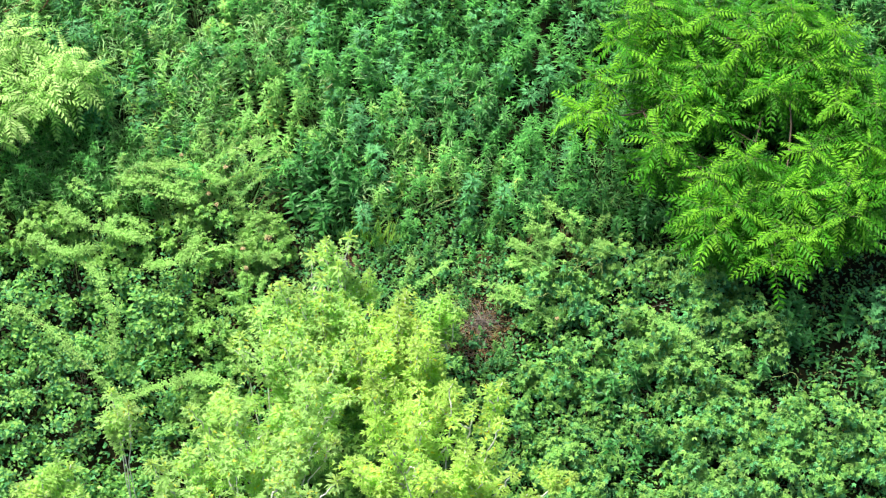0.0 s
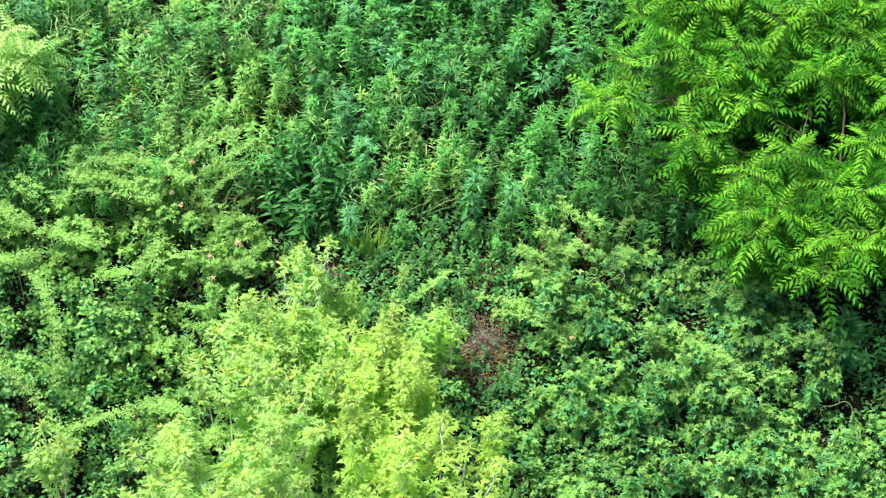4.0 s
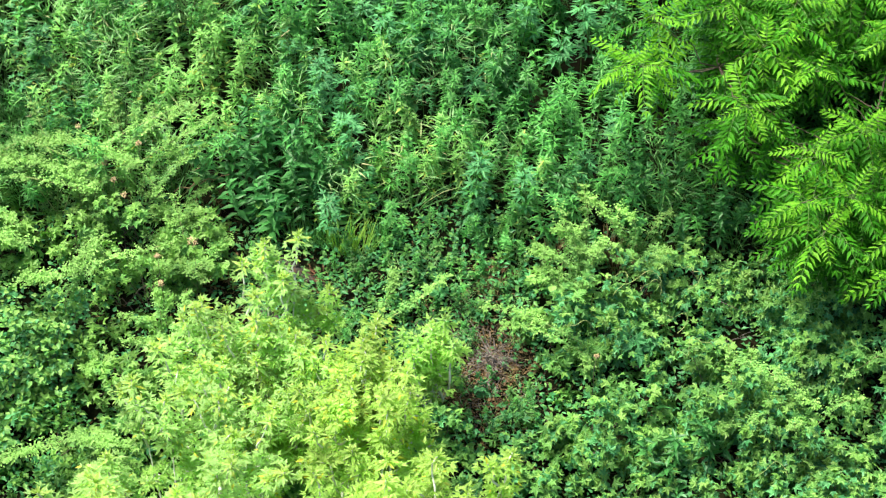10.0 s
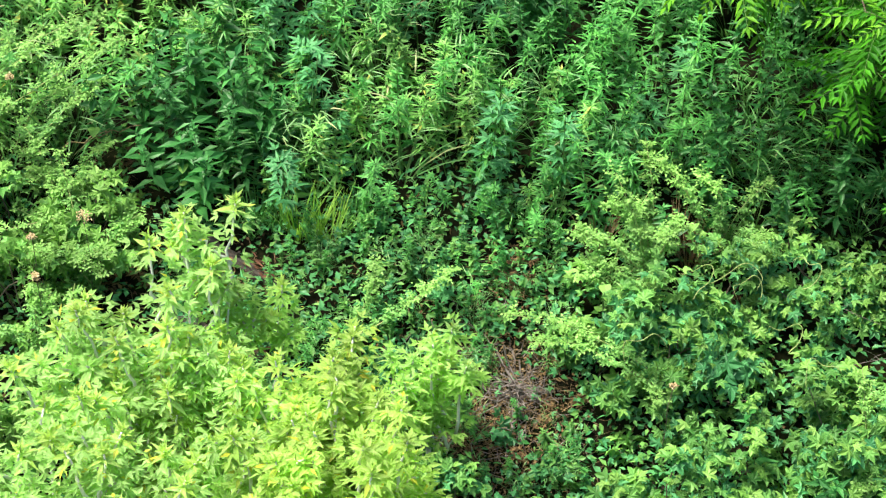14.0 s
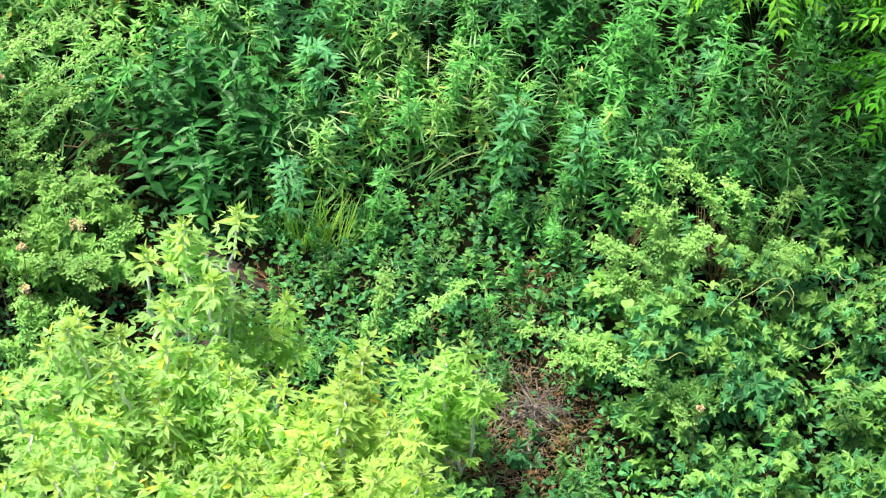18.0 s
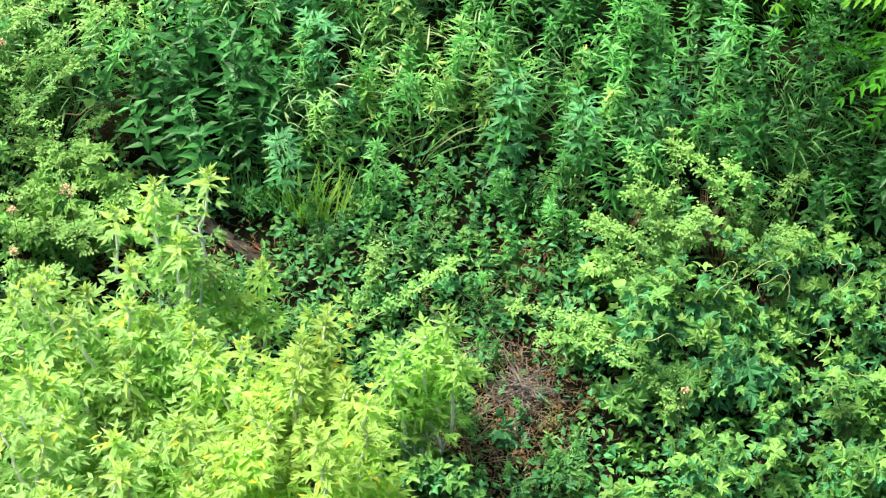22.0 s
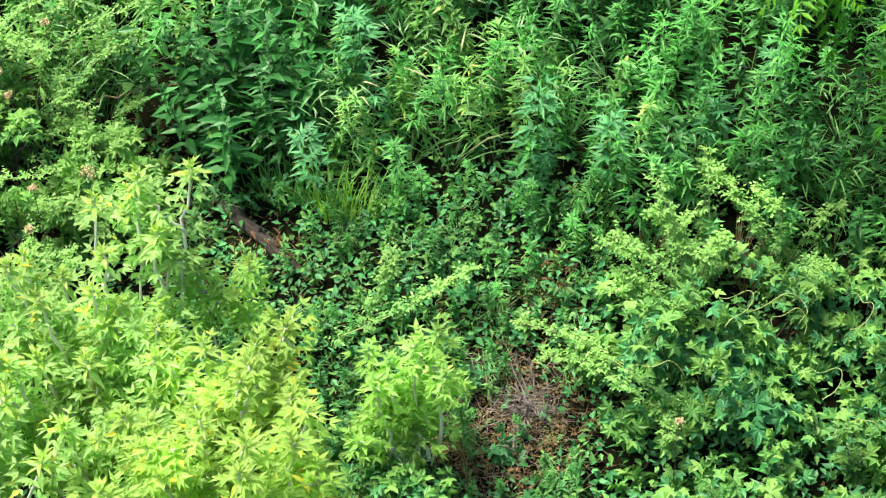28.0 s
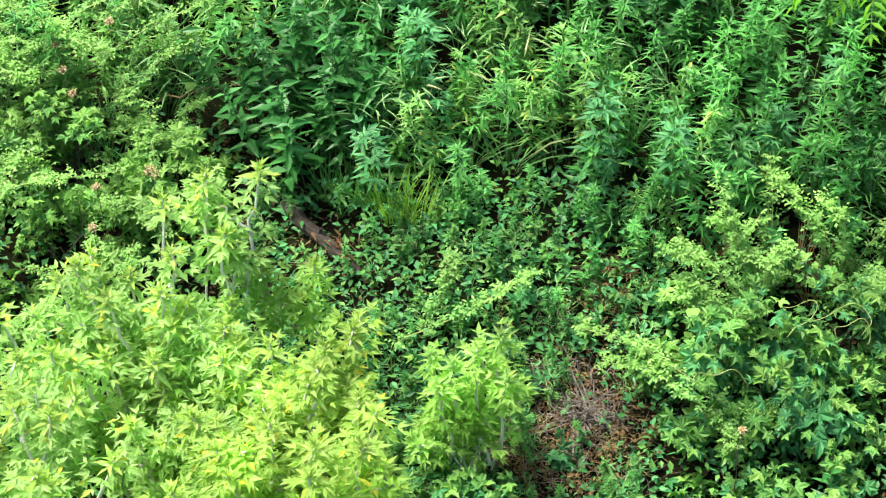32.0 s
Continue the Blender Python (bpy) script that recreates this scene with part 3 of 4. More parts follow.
def lone_weeds():
    """Broad-leaved weeds standing singly among the vines and in the shade of the tree."""
    kinds = []
    for k in range(3):
        stem, groups, _ = VARIANTS["tier_big"][k]
        kinds.append((mesh_of("stem", [(*stem, "green_stem")]), mesh_of("foliage", groups)))
    for cx, cy, spread, count in [(3.45, -2.35, 0.28, 7), (7.2, -1.9, 0.5, 12), (6.3, -1.75, 0.3, 5), (3.3, -3.4, 0.3, 4)]:
        for k in range(count):
            x, y = rng.normal(cx, spread), rng.normal(cy, spread * 0.8)
            root = thing("wild_herb", spot(x, y, -0.02), HERB_LABELS["tier_big"], "weed", "weeds among the vines")
            for name, data in zip(("stem", "foliage"), kinds[k % 3]):
                ob = new(name, data)
                ob.parent = root
                tagged(ob, "", "", "", "stuff" if name == "foliage" else "")
            root.matrix_basis = Matrix.Translation(spot(x, y, -0.02)) @ pose(0, 0, 0, rng.normal(0, 9), rng.normal(0, 9), rng.uniform(0, 360)) @ Matrix.Scale(rng.uniform(0.75, 1.0), 4)


plant_meadow()
lone_weeds()
plant_undergrowth()
ground_cover()


# ---- box elder saplings: pale stems, whorls of yellow-green leaves at the shoot tips ----
ELDER_LEAVES = {}


def elder_leaf_mesh(mat, k):
    """Four shared blades of one metre, scaled where they are used."""
    if (mat, k) not in ELDER_LEAVES:
        v, f = blade([(0.25, 0.082 + 0.012 * k), (0.55, 0.102 + 0.014 * k)], 0.4, 0.14 + 0.13 * k)
        v[:, 2] += v[:, 3]
        ELDER_LEAVES[mat, k] = mesh_of("leaf", [(v[:, :3], f, mat)])
    return ELDER_LEAVES[mat, k]


def whorl_pose(pos, az, el, size):
    return Matrix.Translation(pos) @ pose(0, 0, 0, rng.normal(0, 14), -math.degrees(el), math.degrees(az)) @ Matrix.Scale(size, 4)


def elder_shoot(base, tip, upper, lower, whorl_parent):
    """One shoot: its stem, stalked leaflets in threes up it, and a whorl of leaves at the tip."""
    pts = bend(base, tip, 0.0, 0.02, 7)
    stem = tube(pts, 0.016, 0.008, 5)
    way = unit(pts[-1] - pts[-3])
    n = int(rng.integers(17, 23))
    az = np.arange(n) * 2.4 + rng.uniform(0, 6)
    el = np.linspace(1.25, -0.12, n) + rng.normal(0, 0.15, n)
    size = np.linspace(0.07, 0.16, n) * rng.uniform(0.85, 1.2, n)
    pos = pts[-1] - way * np.linspace(0, 0.11, n)[:, None]
    groups = []
    if whorl_parent is None:
        groups.append((*leaves(OVATE, pos, aim(az, el), size, size * 0.30, None, 0.3), upper))
    length = np.linalg.norm(tip - base)
    k = max(18, int(length / (0.014 if whorl_parent is None else rng.choice((0.015, 0.03)))))
    bare = whorl_parent is not None and rng.uniform() < 0.55
    t = np.linspace(max(0.05, 1 - 1.0 / length), 0.42 if bare else 0.84, k)
    t[-14:] = np.linspace(0.72, 0.92, len(t[-14:]))
    node = base + (tip - base) * t[:, None]
    out_az = np.arange(k) * 1.57 + rng.normal(0, 0.3, k)
    stalk = rng.uniform(0.06, 0.16, k)
    end = node + aim(out_az, rng.normal(0.25, 0.25, k)) * stalk[:, None]
    pieces = []
    for turn, scale in ((0.0, 1.0), (0.85, 0.85), (-0.85, 0.85)):
        s = rng.uniform(0.07, 0.11, k) * scale
        pieces.append(leaves(LANCE, end, aim(out_az + turn, rng.normal(-0.02, 0.3, k)), s, s * 0.38, None, 0.4))
    groups.append((*join(*pieces), lower))
    if whorl_parent is not None:
        c = 16
        small = rng.uniform(0.05, 0.095, c)
        groups.append((*leaves(LANCE, pts[-1] - way * rng.uniform(-0.03, 0.06, c)[:, None], aim(rng.uniform(0, 6.3, c), rng.uniform(0.3, 1.4, c)), small, small * 0.26, None, 0.4), upper))
    return stem, groups, list(zip(pos, az, el, size))


def box_elder(place, tips, inner, label, mid_tone, tip_tone="elder_young"):
    place = np.asarray(place, float)
    root = thing("box_elder_sapling", place, label, "tree", "box elder saplings")
    mid = np.mean(tips, axis=0) - place
    fork = np.array((mid[0] * 0.3, mid[1] * 0.3, min(0.6, 0.35 * mid[2])))
    girth = min(1.0, max(0.3, len(tips) / 14))
    part("trunk", [(*tube(bend((0, 0, -0.1), fork, 0, 0.02, 6), 0.05 * girth, 0.035 * girth, 8), "pale_bark")], root, "", True)
    mains = []
    for tip in tips:
        tip = np.array(tip) - place
        base = tip - np.array(((tip - fork)[0] * 0.25, (tip - fork)[1] * 0.25, rng.uniform(0.6, 0.9)))
        stem, groups, whorl = elder_shoot(base, tip, tip_tone, mid_tone, root)
        limb = join(tube(bend(fork * rng.uniform(0.6, 1.0), base, 0.12, 0.03, 7), 0.017 * girth, 0.009, 5), stem)
        b = part("branch", [(*limb, "pale_bark")], root, "", True)
        part("foliage", groups, b, "", False, "stuff")
        for n, (pos, az, el, size) in enumerate(whorl):
            leaf = new("leaf", elder_leaf_mesh(tip_tone if n < 14 else mid_tone, n % 4))
            leaf.parent = b
            leaf.matrix_basis = whorl_pose(pos, az, el, size)
        mains.append((base, tip))
    for _ in range(inner):
        base, tip = mains[int(rng.integers(len(mains)))]
        start = base + (tip - base) * rng.uniform(0.0, 0.6)
        a = rng.uniform(0, 6.3)
        end = start + np.array((math.cos(a) * rng.uniform(0.1, 0.32), math.sin(a) * rng.uniform(0.1, 0.32), rng.uniform(0.1, 0.45)))
        stem, groups, _ = elder_shoot(start, end, "elder_young" if end[2] > tip[2] - 0.3 and rng.uniform() < 0.5 else mid_tone, mid_tone if end[2] > tip[2] - 0.45 else "elder_low", None)
        b = part("branch", [(*stem, "pale_bark")], root, "", True)
        part("foliage", groups, b, "", False, "stuff")
    for _ in range(3 * len(tips) if len(tips) > 7 else 10 if len(tips) == 7 else 0):
        base, tip = mains[int(rng.integers(len(mains)))]
        start = fork + (base - fork) * rng.uniform(0.3, 1.0) + rng.normal(0, 0.08, 3)
        a = rng.uniform(0, 6.3)
        end = start + np.array((math.cos(a) * 0.3, math.sin(a) * 0.3, rng.uniform(0.15, 0.4)))
        stem, groups, _ = elder_shoot(start, end, mid_tone, "elder_low", None)
        b = part("branch", [(*stem, "pale_bark")], root, "", True)
        part("foliage", groups, b, "", False, "stuff")


ELDERS = [
    ((-1.45, -2.75), [(-1.11, -1.42, 2.2), (-1.5, -1.48, 2.15), (-1.75, -1.72, 2.1), (-2.27, -2.2, 1.85), (-1.6, -2.38, 1.85), (-1.6, -2.1, 1.95),
                      (-1.97, -2.44, 1.8), (-2.43, -2.2, 1.7), (-1.3, -1.8, 1.9), (-2.71, -2.67, 1.75), (-2.19, -2.97, 1.75), (-1.1, -2.7, 1.6), (-1.16, -2.42, 1.61), (-1.47, -2.29, 1.66), (-1.97, -2.69, 1.49), (-1.61, -2.69, 1.49)], 50),
    ((-0.35, -3.75), [(-0.26, -2.4, 1.7), (-0.4, -2.66, 1.75), (0.06, -3.19, 1.75), (-1.12, -3.34, 1.7), (-0.42, -3.01, 1.75), (-0.21, -3.66, 1.9), (-0.55, -3.49, 1.87),
                      (-0.8, -3.78, 1.9), (0.08, -3.62, 1.89), (-0.17, -3.95, 1.95), (-0.94, -4.23, 2.0), (-0.75, -3.1, 1.5), (0.15, -3.4, 1.5), (-0.83, -2.5, 1.57), (-0.45, -2.52, 1.57), (-0.65, -2.79, 1.45), (-0.98, -2.71, 1.49)], 50),
    ((-2.45, -4.3), [(-2.9, -3.21, 1.8), (-2.51, -3.54, 1.85), (-1.84, -3.42, 1.85), (-2.42, -2.98, 1.7), (-1.95, -3.6, 1.85), (-1.38, -3.97, 1.95), (-1.78, -4.22, 2.0),
                     (-2.99, -5.3, 2.3), (-3.59, -5.18, 2.3), (-1.74, -4.75, 2.15), (-3.1, -4.2, 1.7), (-2.3, -4.9, 1.9)], 48),
    ((0.1, -5.9), [(-0.21, -5.15, 2.3), (-0.93, -4.95, 2.2), (1.08, -4.62, 2.0), (0.32, -4.7, 2.1), (0.97, -5.62, 2.26), (0.4, -6.46, 2.5), (-0.34, -5.82, 2.45), (0.99, -6.79, 2.5),
                   (-0.75, -6.19, 2.5), (-0.11, -6.99, 2.7), (1.85, -6.84, 2.4), (-0.2, -4.5, 1.9), (0.6, -5.2, 2.1)], 50),
    ((-2.9, -6.6), [(-2.27, -6.84, 2.6), (-2.93, -6.03, 2.5), (-4.07, -6.34, 2.5), (-1.47, -6.89, 2.6), (-3.4, -6.9, 2.5), (-2.0, -6.0, 2.2), (-3.6, -5.9, 2.2)], 40),
    ((-5.5, -6.9), [(-5.37, -6.24, 2.5), (-5.56, -6.6, 2.6), (-5.1, -6.7, 2.3), (-5.9, -6.5, 2.3)], 18),
    ((-4.65, -4.95), [(-4.78, -4.54, 2.05), (-4.5, -4.88, 2.1), (-4.7, -4.75, 1.8)], 5),
    ((0.38, -1.75), [(0.56, -1.35, 0.75), (0.40, -1.47, 0.68), (0.23, -1.57, 0.62), (0.66, -1.65, 0.6), (0.40, -1.30, 0.6), (0.04, -1.47, 0.6), (0.15, -1.75, 0.55)], 3),
    ((-0.95, -1.65), [(-1.14, -1.6, 1.42), (-0.8, -1.42, 1.33)], 4),
]
# shoots between the tall ones, a little lower, that close the crowns
every = np.array([t for _, tips, _ in ELDERS[:6] for t in tips])
for _ in range(50):
    first_tip = every[int(rng.integers(len(every)))]
    gap = np.linalg.norm(every - first_tip, axis=1)
    second_tip = every[int(rng.choice(np.where((gap > 0.2) & (gap < 1.5))[0]))]
    between = (first_tip + second_tip) / 2 + np.array((rng.normal(0, 0.1), rng.normal(0, 0.1), -rng.uniform(0.1, 0.4)))
    owner = min(ELDERS[:6], key=lambda e: math.hypot(e[0][0] - between[0], e[0][1] - between[1]))
    owner[1].append(tuple(between))
for (ex, ey), tips, inner in ELDERS:
    box_elder(spot(ex, ey), tips, inner, "young box elder with yellow-green shoot tips and pale stems" if len(tips) > 6 else "small yellow-green box elder sapling among vines", "elder_low" if len(tips) == 7 or len(tips) == 2 else "elder_grey" if ex < -1.4 else "elder_mid", "elder_grey" if len(tips) == 7 else "elder_young")


# ---- trees with long feathered leaves ----
def feather(length, pairs, width, droop):
    """One compound leaf along x: its thin stalk and paired leaflets that hang a little."""
    t = np.linspace(0.16, 0.98, pairs)
    x = length * t
    z = 0.16 * length * t - droop * length * t * t
    pos = np.stack([x, np.zeros(pairs), z], -1)
    size = width * (0.75 + 0.5 * np.sin(np.pi * t)) * rng.uniform(0.92, 1.08, pairs)
    pieces = []
    for s in (1, -1):
        az = s * (1.2 - 0.35 * t) + rng.normal(0, 0.06, pairs)
        pieces.append(leaves(LANCE, pos, aim(az, -0.38 + rng.normal(0, 0.1, pairs)), size, size * 0.31, None, 0.18))
    pieces.append(leaves(LANCE, pos[-1:], np.array([(1.0, 0, -0.6)]), size[-1:], size[-1:] * 0.33, None, 0.1))
    t2 = np.linspace(0, 0.98, 6)
    rachis = tube(np.stack([length * t2, 0 * t2, 0.16 * length * t2 - droop * length * t2 * t2], -1), 0.004, 0.0015, 4)
    return rachis, join(*pieces)


def feather_tree(place, height, tips, extra, low, high, young, old, label, size=0.46, single=30):
    """A tree whose shoots end in rosettes of feathered leaves."""
    place = np.asarray(place, float)
    root = thing("feather_leaved_tree", place, label, "tree")
    trunk = bend((0, 0, -0.1), (0.15, 0.1, height), 0, 0.05, 8)
    part("trunk", [(*tube(trunk, 0.12, 0.05, 10), "dark_bark")], root, "", True)
    made = []
    for k in range(8):
        rachis, blades = feather(size * rng.uniform(0.85, 1.15), int(rng.integers(8, 10)), 0.22 * size, rng.uniform(0.3, 0.75))
        made.append((rachis, blades))
    data = {}
    for mat in (young, old):
        data[mat] = [mesh_of("compound_leaf", [(*r, "green_stem"), (*b, mat)]) for r, b in made]
    rest = []
    spots = [(np.array(t) - place, True) for t in tips]
    for _ in range(extra):
        t = np.array(tips[int(rng.integers(len(tips)))])
        at = t + np.array((np.sign(t[0]) * rng.normal(0.2, 0.3), rng.normal(0.4, 0.25), -rng.uniform(low, high)))
        if abs(t[0]) > 4.0 and not near(at[0], at[1], 5.5, 0.9, 0.4, 0.4) and not near(at[0], at[1], 6.5, 0.5, 0.4, 0.4) and at[1] > -0.9:
            spots.append((at - place, False))
    limbs = []
    for k in range(9):
        a = k * 2 * math.pi / 9 + rng.normal(0, 0.2)
        far = max((s for s, top in spots if top), key=lambda s: (s[0] - trunk[-1][0]) * math.cos(a) + (s[1] - trunk[-1][1]) * math.sin(a))
        limb = bend(trunk[3 + k % 4], trunk[-1] * 0.3 + far * 0.7 - np.array((0, 0, 0.55)), -0.1, 0.06, 9)
        limbs.append(limb)
        part("limb", [(*tube(limb, 0.03, 0.008, 7), "dark_bark")], root, "", True)
    nodes = np.concatenate(limbs + [trunk[4:]])
    for n, (tip, top) in enumerate(spots):
        under = nodes - tip
        start = nodes[int(np.argmin(np.linalg.norm(under, axis=1) + 3 * np.maximum(0, under[:, 2] + 0.1)))]
        part("branch", [(*tube(bend(start, tip, 0.05, 0.03, 6), 0.010, 0.005, 5), "dark_bark")], root, "", True)
        count = int(rng.integers(12, 15)) if top else int(rng.integers(8, 11))
        turn = rng.uniform(0, 360)
        for k in range(count):
            inner = k < 3
            rise = rng.uniform(15, 50) if inner else rng.uniform(-40, 22)
            back = unit(start - tip) * (0.0 if inner else rng.uniform(0.0, 0.32)) * min(1.0, float(np.linalg.norm(start - tip)))
            m = Matrix.Translation(tip + back) @ pose(0, 0, 0, rng.normal(0, 16), -rise, turn + k * 137.5)
            m = m @ Matrix.Scale(rng.uniform(0.6, 0.8) if inner else rng.uniform(0.75, 1.15), 4)
            pick = int(rng.integers(8))
            # paler young leaves in top rosettes; the right-hand tree's other tone carries painted crown shade
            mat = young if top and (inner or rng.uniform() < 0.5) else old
            if top and n < single:
                leaf = new("compound_leaf", data[mat][pick])
                leaf.parent = root
                leaf.matrix_basis = m
            else:
                r, t = np.array(m.to_3x3()), np.array(m.translation)
                rest += [(made[pick][0][0] @ r.T + t, made[pick][0][1], "green_stem"), (made[pick][1][0] @ r.T + t, made[pick][1][1], mat)]
    part("crown", merged(rest), root, "", False, "stuff")


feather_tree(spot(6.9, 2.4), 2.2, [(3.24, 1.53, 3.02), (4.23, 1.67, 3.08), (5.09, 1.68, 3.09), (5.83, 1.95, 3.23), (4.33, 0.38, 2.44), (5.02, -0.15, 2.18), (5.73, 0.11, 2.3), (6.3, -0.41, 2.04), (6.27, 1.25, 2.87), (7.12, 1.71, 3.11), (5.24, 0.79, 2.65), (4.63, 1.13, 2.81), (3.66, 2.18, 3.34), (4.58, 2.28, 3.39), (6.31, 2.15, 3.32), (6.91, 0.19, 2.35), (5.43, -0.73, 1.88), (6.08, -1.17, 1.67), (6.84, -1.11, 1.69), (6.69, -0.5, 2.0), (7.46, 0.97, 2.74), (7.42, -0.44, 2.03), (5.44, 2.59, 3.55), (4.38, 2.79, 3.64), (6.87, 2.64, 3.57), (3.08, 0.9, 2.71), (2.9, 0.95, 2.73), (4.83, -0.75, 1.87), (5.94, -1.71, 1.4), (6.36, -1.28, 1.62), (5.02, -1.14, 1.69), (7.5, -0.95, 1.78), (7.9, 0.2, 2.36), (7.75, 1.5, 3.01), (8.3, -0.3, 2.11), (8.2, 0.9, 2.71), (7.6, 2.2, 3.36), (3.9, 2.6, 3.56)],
    340, 0.1, 0.8, "pinnate_shaded_young", "pinnate_shaded", "bright green tree with long feathered compound leaves", 0.6, 30)
feather_tree(spot(-7.0, 2.6), 1.6, [
    (-5.91, 2.63, 3.03), (-5.62, 2.21, 2.8), (-6.68, 2.95, 3.17), (-6.94, 2.25, 2.87), (-6.55, 1.94, 2.7), (-7.07, 3.07, 3.22), (-6.27, 1.93, 2.6), (-6.82, 1.55, 2.5), (-7.14, 2.66, 3.04), (-7.51, 2.37, 2.92),
    (-7.73, 2.98, 3.1), (-7.39, 1.77, 2.6), (-6.17, 2.35, 2.85)],
    40, 0.1, 0.5, "pinnate_shaded_pale", "pinnate_shaded_fresh", "pale yellow-green young tree with feathered leaves", 0.55, 14)


# ---- vine-covered bushes ----
VINE_LEAVES = {}


def vine_leaf_mesh(shape, mat):
    """A shared vine leaf of one metre, scaled where it is used."""
    key = (len(shape[0]), mat)
    if key not in VINE_LEAVES:
        VINE_LEAVES[key] = mesh_of("leaf", [(shape[0][:, :3], shape[1], mat)])
    return VINE_LEAVES[key]


def vine_bush(x, y, r, h, shape, tones, size, label, leaves_per_m2=430, name="vine_covered_bush"):
    """A mound of leaves in many small heaps, with bare stems inside."""
    place = spot(x, y)
    root = thing(name, place, label, "bush", "vine-covered thicket")
    lumps = int(34 * r * (r + h))
    d = unit(np.stack([rng.normal(0, 1, lumps), rng.normal(0, 1, lumps) - 0.25, np.abs(rng.normal(0.15, 0.8, lumps))], -1))
    stretch = rng.uniform(0.62, 1.15, lumps)[:, None]
    heap = d * np.array((r, r, h)) * stretch
    stems = [tube(bend((rng.normal(0, 0.08), rng.normal(0, 0.08), 0), heap[k], 0.02, 0.04, 5), 0.008, 0.004, 4) for k in range(0, lumps, 2)]
    part("woody_frame", [(*join(*stems), "dark_bark")], root)
    per = max(5, int(leaves_per_m2 * 2.2 * r * (r + h) / lumps))
    n = lumps * per
    spread = rng.normal(0, 1, (n, 3)) * np.array((0.075, 0.075, 0.05)) * (0.6 + r * 0.6)
    which = np.repeat(np.arange(lumps), per)
    pos = heap[which] + spread
    pos[:, 2] = np.maximum(pos[:, 2], 0.04)
    out = unit(d[which] + np.array((0, 0, 0.5)))
    az = rng.uniform(0, 6.3, n)
    way = unit(aim(az, rng.normal(-0.25, 0.42, n)) + 0.45 * d[which])
    s = size * rng.uniform(0.65, 1.2, n)
    # first tone low in each heap, last on top: shade put into leaf colour
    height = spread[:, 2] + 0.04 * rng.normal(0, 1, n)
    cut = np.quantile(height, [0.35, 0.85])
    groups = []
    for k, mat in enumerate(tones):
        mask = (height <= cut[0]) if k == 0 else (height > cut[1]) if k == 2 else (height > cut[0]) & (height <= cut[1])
        for some, kind in ((rng.uniform(0, 1, n) < 0.72, shape), (None, PALM3 if shape is PALM5 else shape)):
            pick = mask & some if some is not None else mask & ~taken
            taken = pick
            wide = 0.62 if kind is SMALL else 1.0
            if k == 2 and 1.5 < x < 3.7 and -1.9 < y < 0.2 and kind is not SMALL:
                for at in np.where(pick)[0][:34]:
                    ahead = Vector(way[at])
                    side = Vector(out[at] + rng.normal(0, 0.3, 3)).cross(ahead).normalized()
                    turn = Matrix((ahead, side, ahead.cross(side))).transposed().to_4x4()
                    leaf = new("leaf", vine_leaf_mesh(kind, mat))
                    leaf.parent = root
                    leaf.matrix_basis = Matrix.Translation(pos[at]) @ turn @ Matrix.Scale(float(s[at]) * 1.1, 4)
                    pick[at] = False
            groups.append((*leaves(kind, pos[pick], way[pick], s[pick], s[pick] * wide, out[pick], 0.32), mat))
    part("foliage", groups, root, "", False, "stuff")


def scatter(x0, x1, y0, y1, gap, keep):
    out = []
    for y in np.arange(y0, y1, gap):
        for x in np.arange(x0, x1, gap):
            px, py = x + rng.uniform(-0.3, 0.3) * gap, y + rng.uniform(-0.3, 0.3) * gap
            if keep(px, py):
                out.append((px, py))
    return out


# the thicket of lobed vines
for bx, by in scatter(1.5, 8.5, -6.2, -0.1, 0.76, lambda x, y: not near(x, y, 4.25, -0.68, 0.58, 0.45) and not near(x, y, 0.9, -1.2, 1.0, 1.0)
                      and x > 1.75 + 0.35 * max(0, -1.2 - y) * (1 if y > -4 else 0) - (0.5 if y < -2.2 else 0) and not (x > 5.5 and y > -1.55)
                      and not near(x, y, 7.4, -2.1, 0.9, 0.7) and not near(x, y, 1.8, -0.8, 0.42, 0.32)):
    far_side = bx > 4.6
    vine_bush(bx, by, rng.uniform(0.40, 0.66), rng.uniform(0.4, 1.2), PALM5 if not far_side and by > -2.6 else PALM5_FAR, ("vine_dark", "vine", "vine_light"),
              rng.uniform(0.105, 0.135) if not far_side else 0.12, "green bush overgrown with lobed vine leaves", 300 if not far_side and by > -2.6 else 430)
# the thicket of small-leaved vines
for bx, by in scatter(-8.2, -2.2, -6.6, 1.2, 0.8, lambda x, y: not (x > -3.4 and y < -1.3) and not near(x, y, -2.35, -0.45, 0.5, 0.45) and not near(x, y, -2.5, 0.95, 0.3, 0.28)):
    small = bx < -3.6 and by < 0.2
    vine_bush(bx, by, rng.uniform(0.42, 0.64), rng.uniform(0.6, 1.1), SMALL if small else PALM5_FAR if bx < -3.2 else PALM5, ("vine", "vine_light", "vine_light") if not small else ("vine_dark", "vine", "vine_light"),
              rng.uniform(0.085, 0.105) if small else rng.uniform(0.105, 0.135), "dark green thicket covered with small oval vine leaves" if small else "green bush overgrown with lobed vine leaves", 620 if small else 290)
# bushes in the shade of the feather-leaved tree; that shade is also put into their darker leaf tones
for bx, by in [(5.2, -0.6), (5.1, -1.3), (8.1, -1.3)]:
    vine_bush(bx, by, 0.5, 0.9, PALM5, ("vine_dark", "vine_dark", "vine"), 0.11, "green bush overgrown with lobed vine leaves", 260)
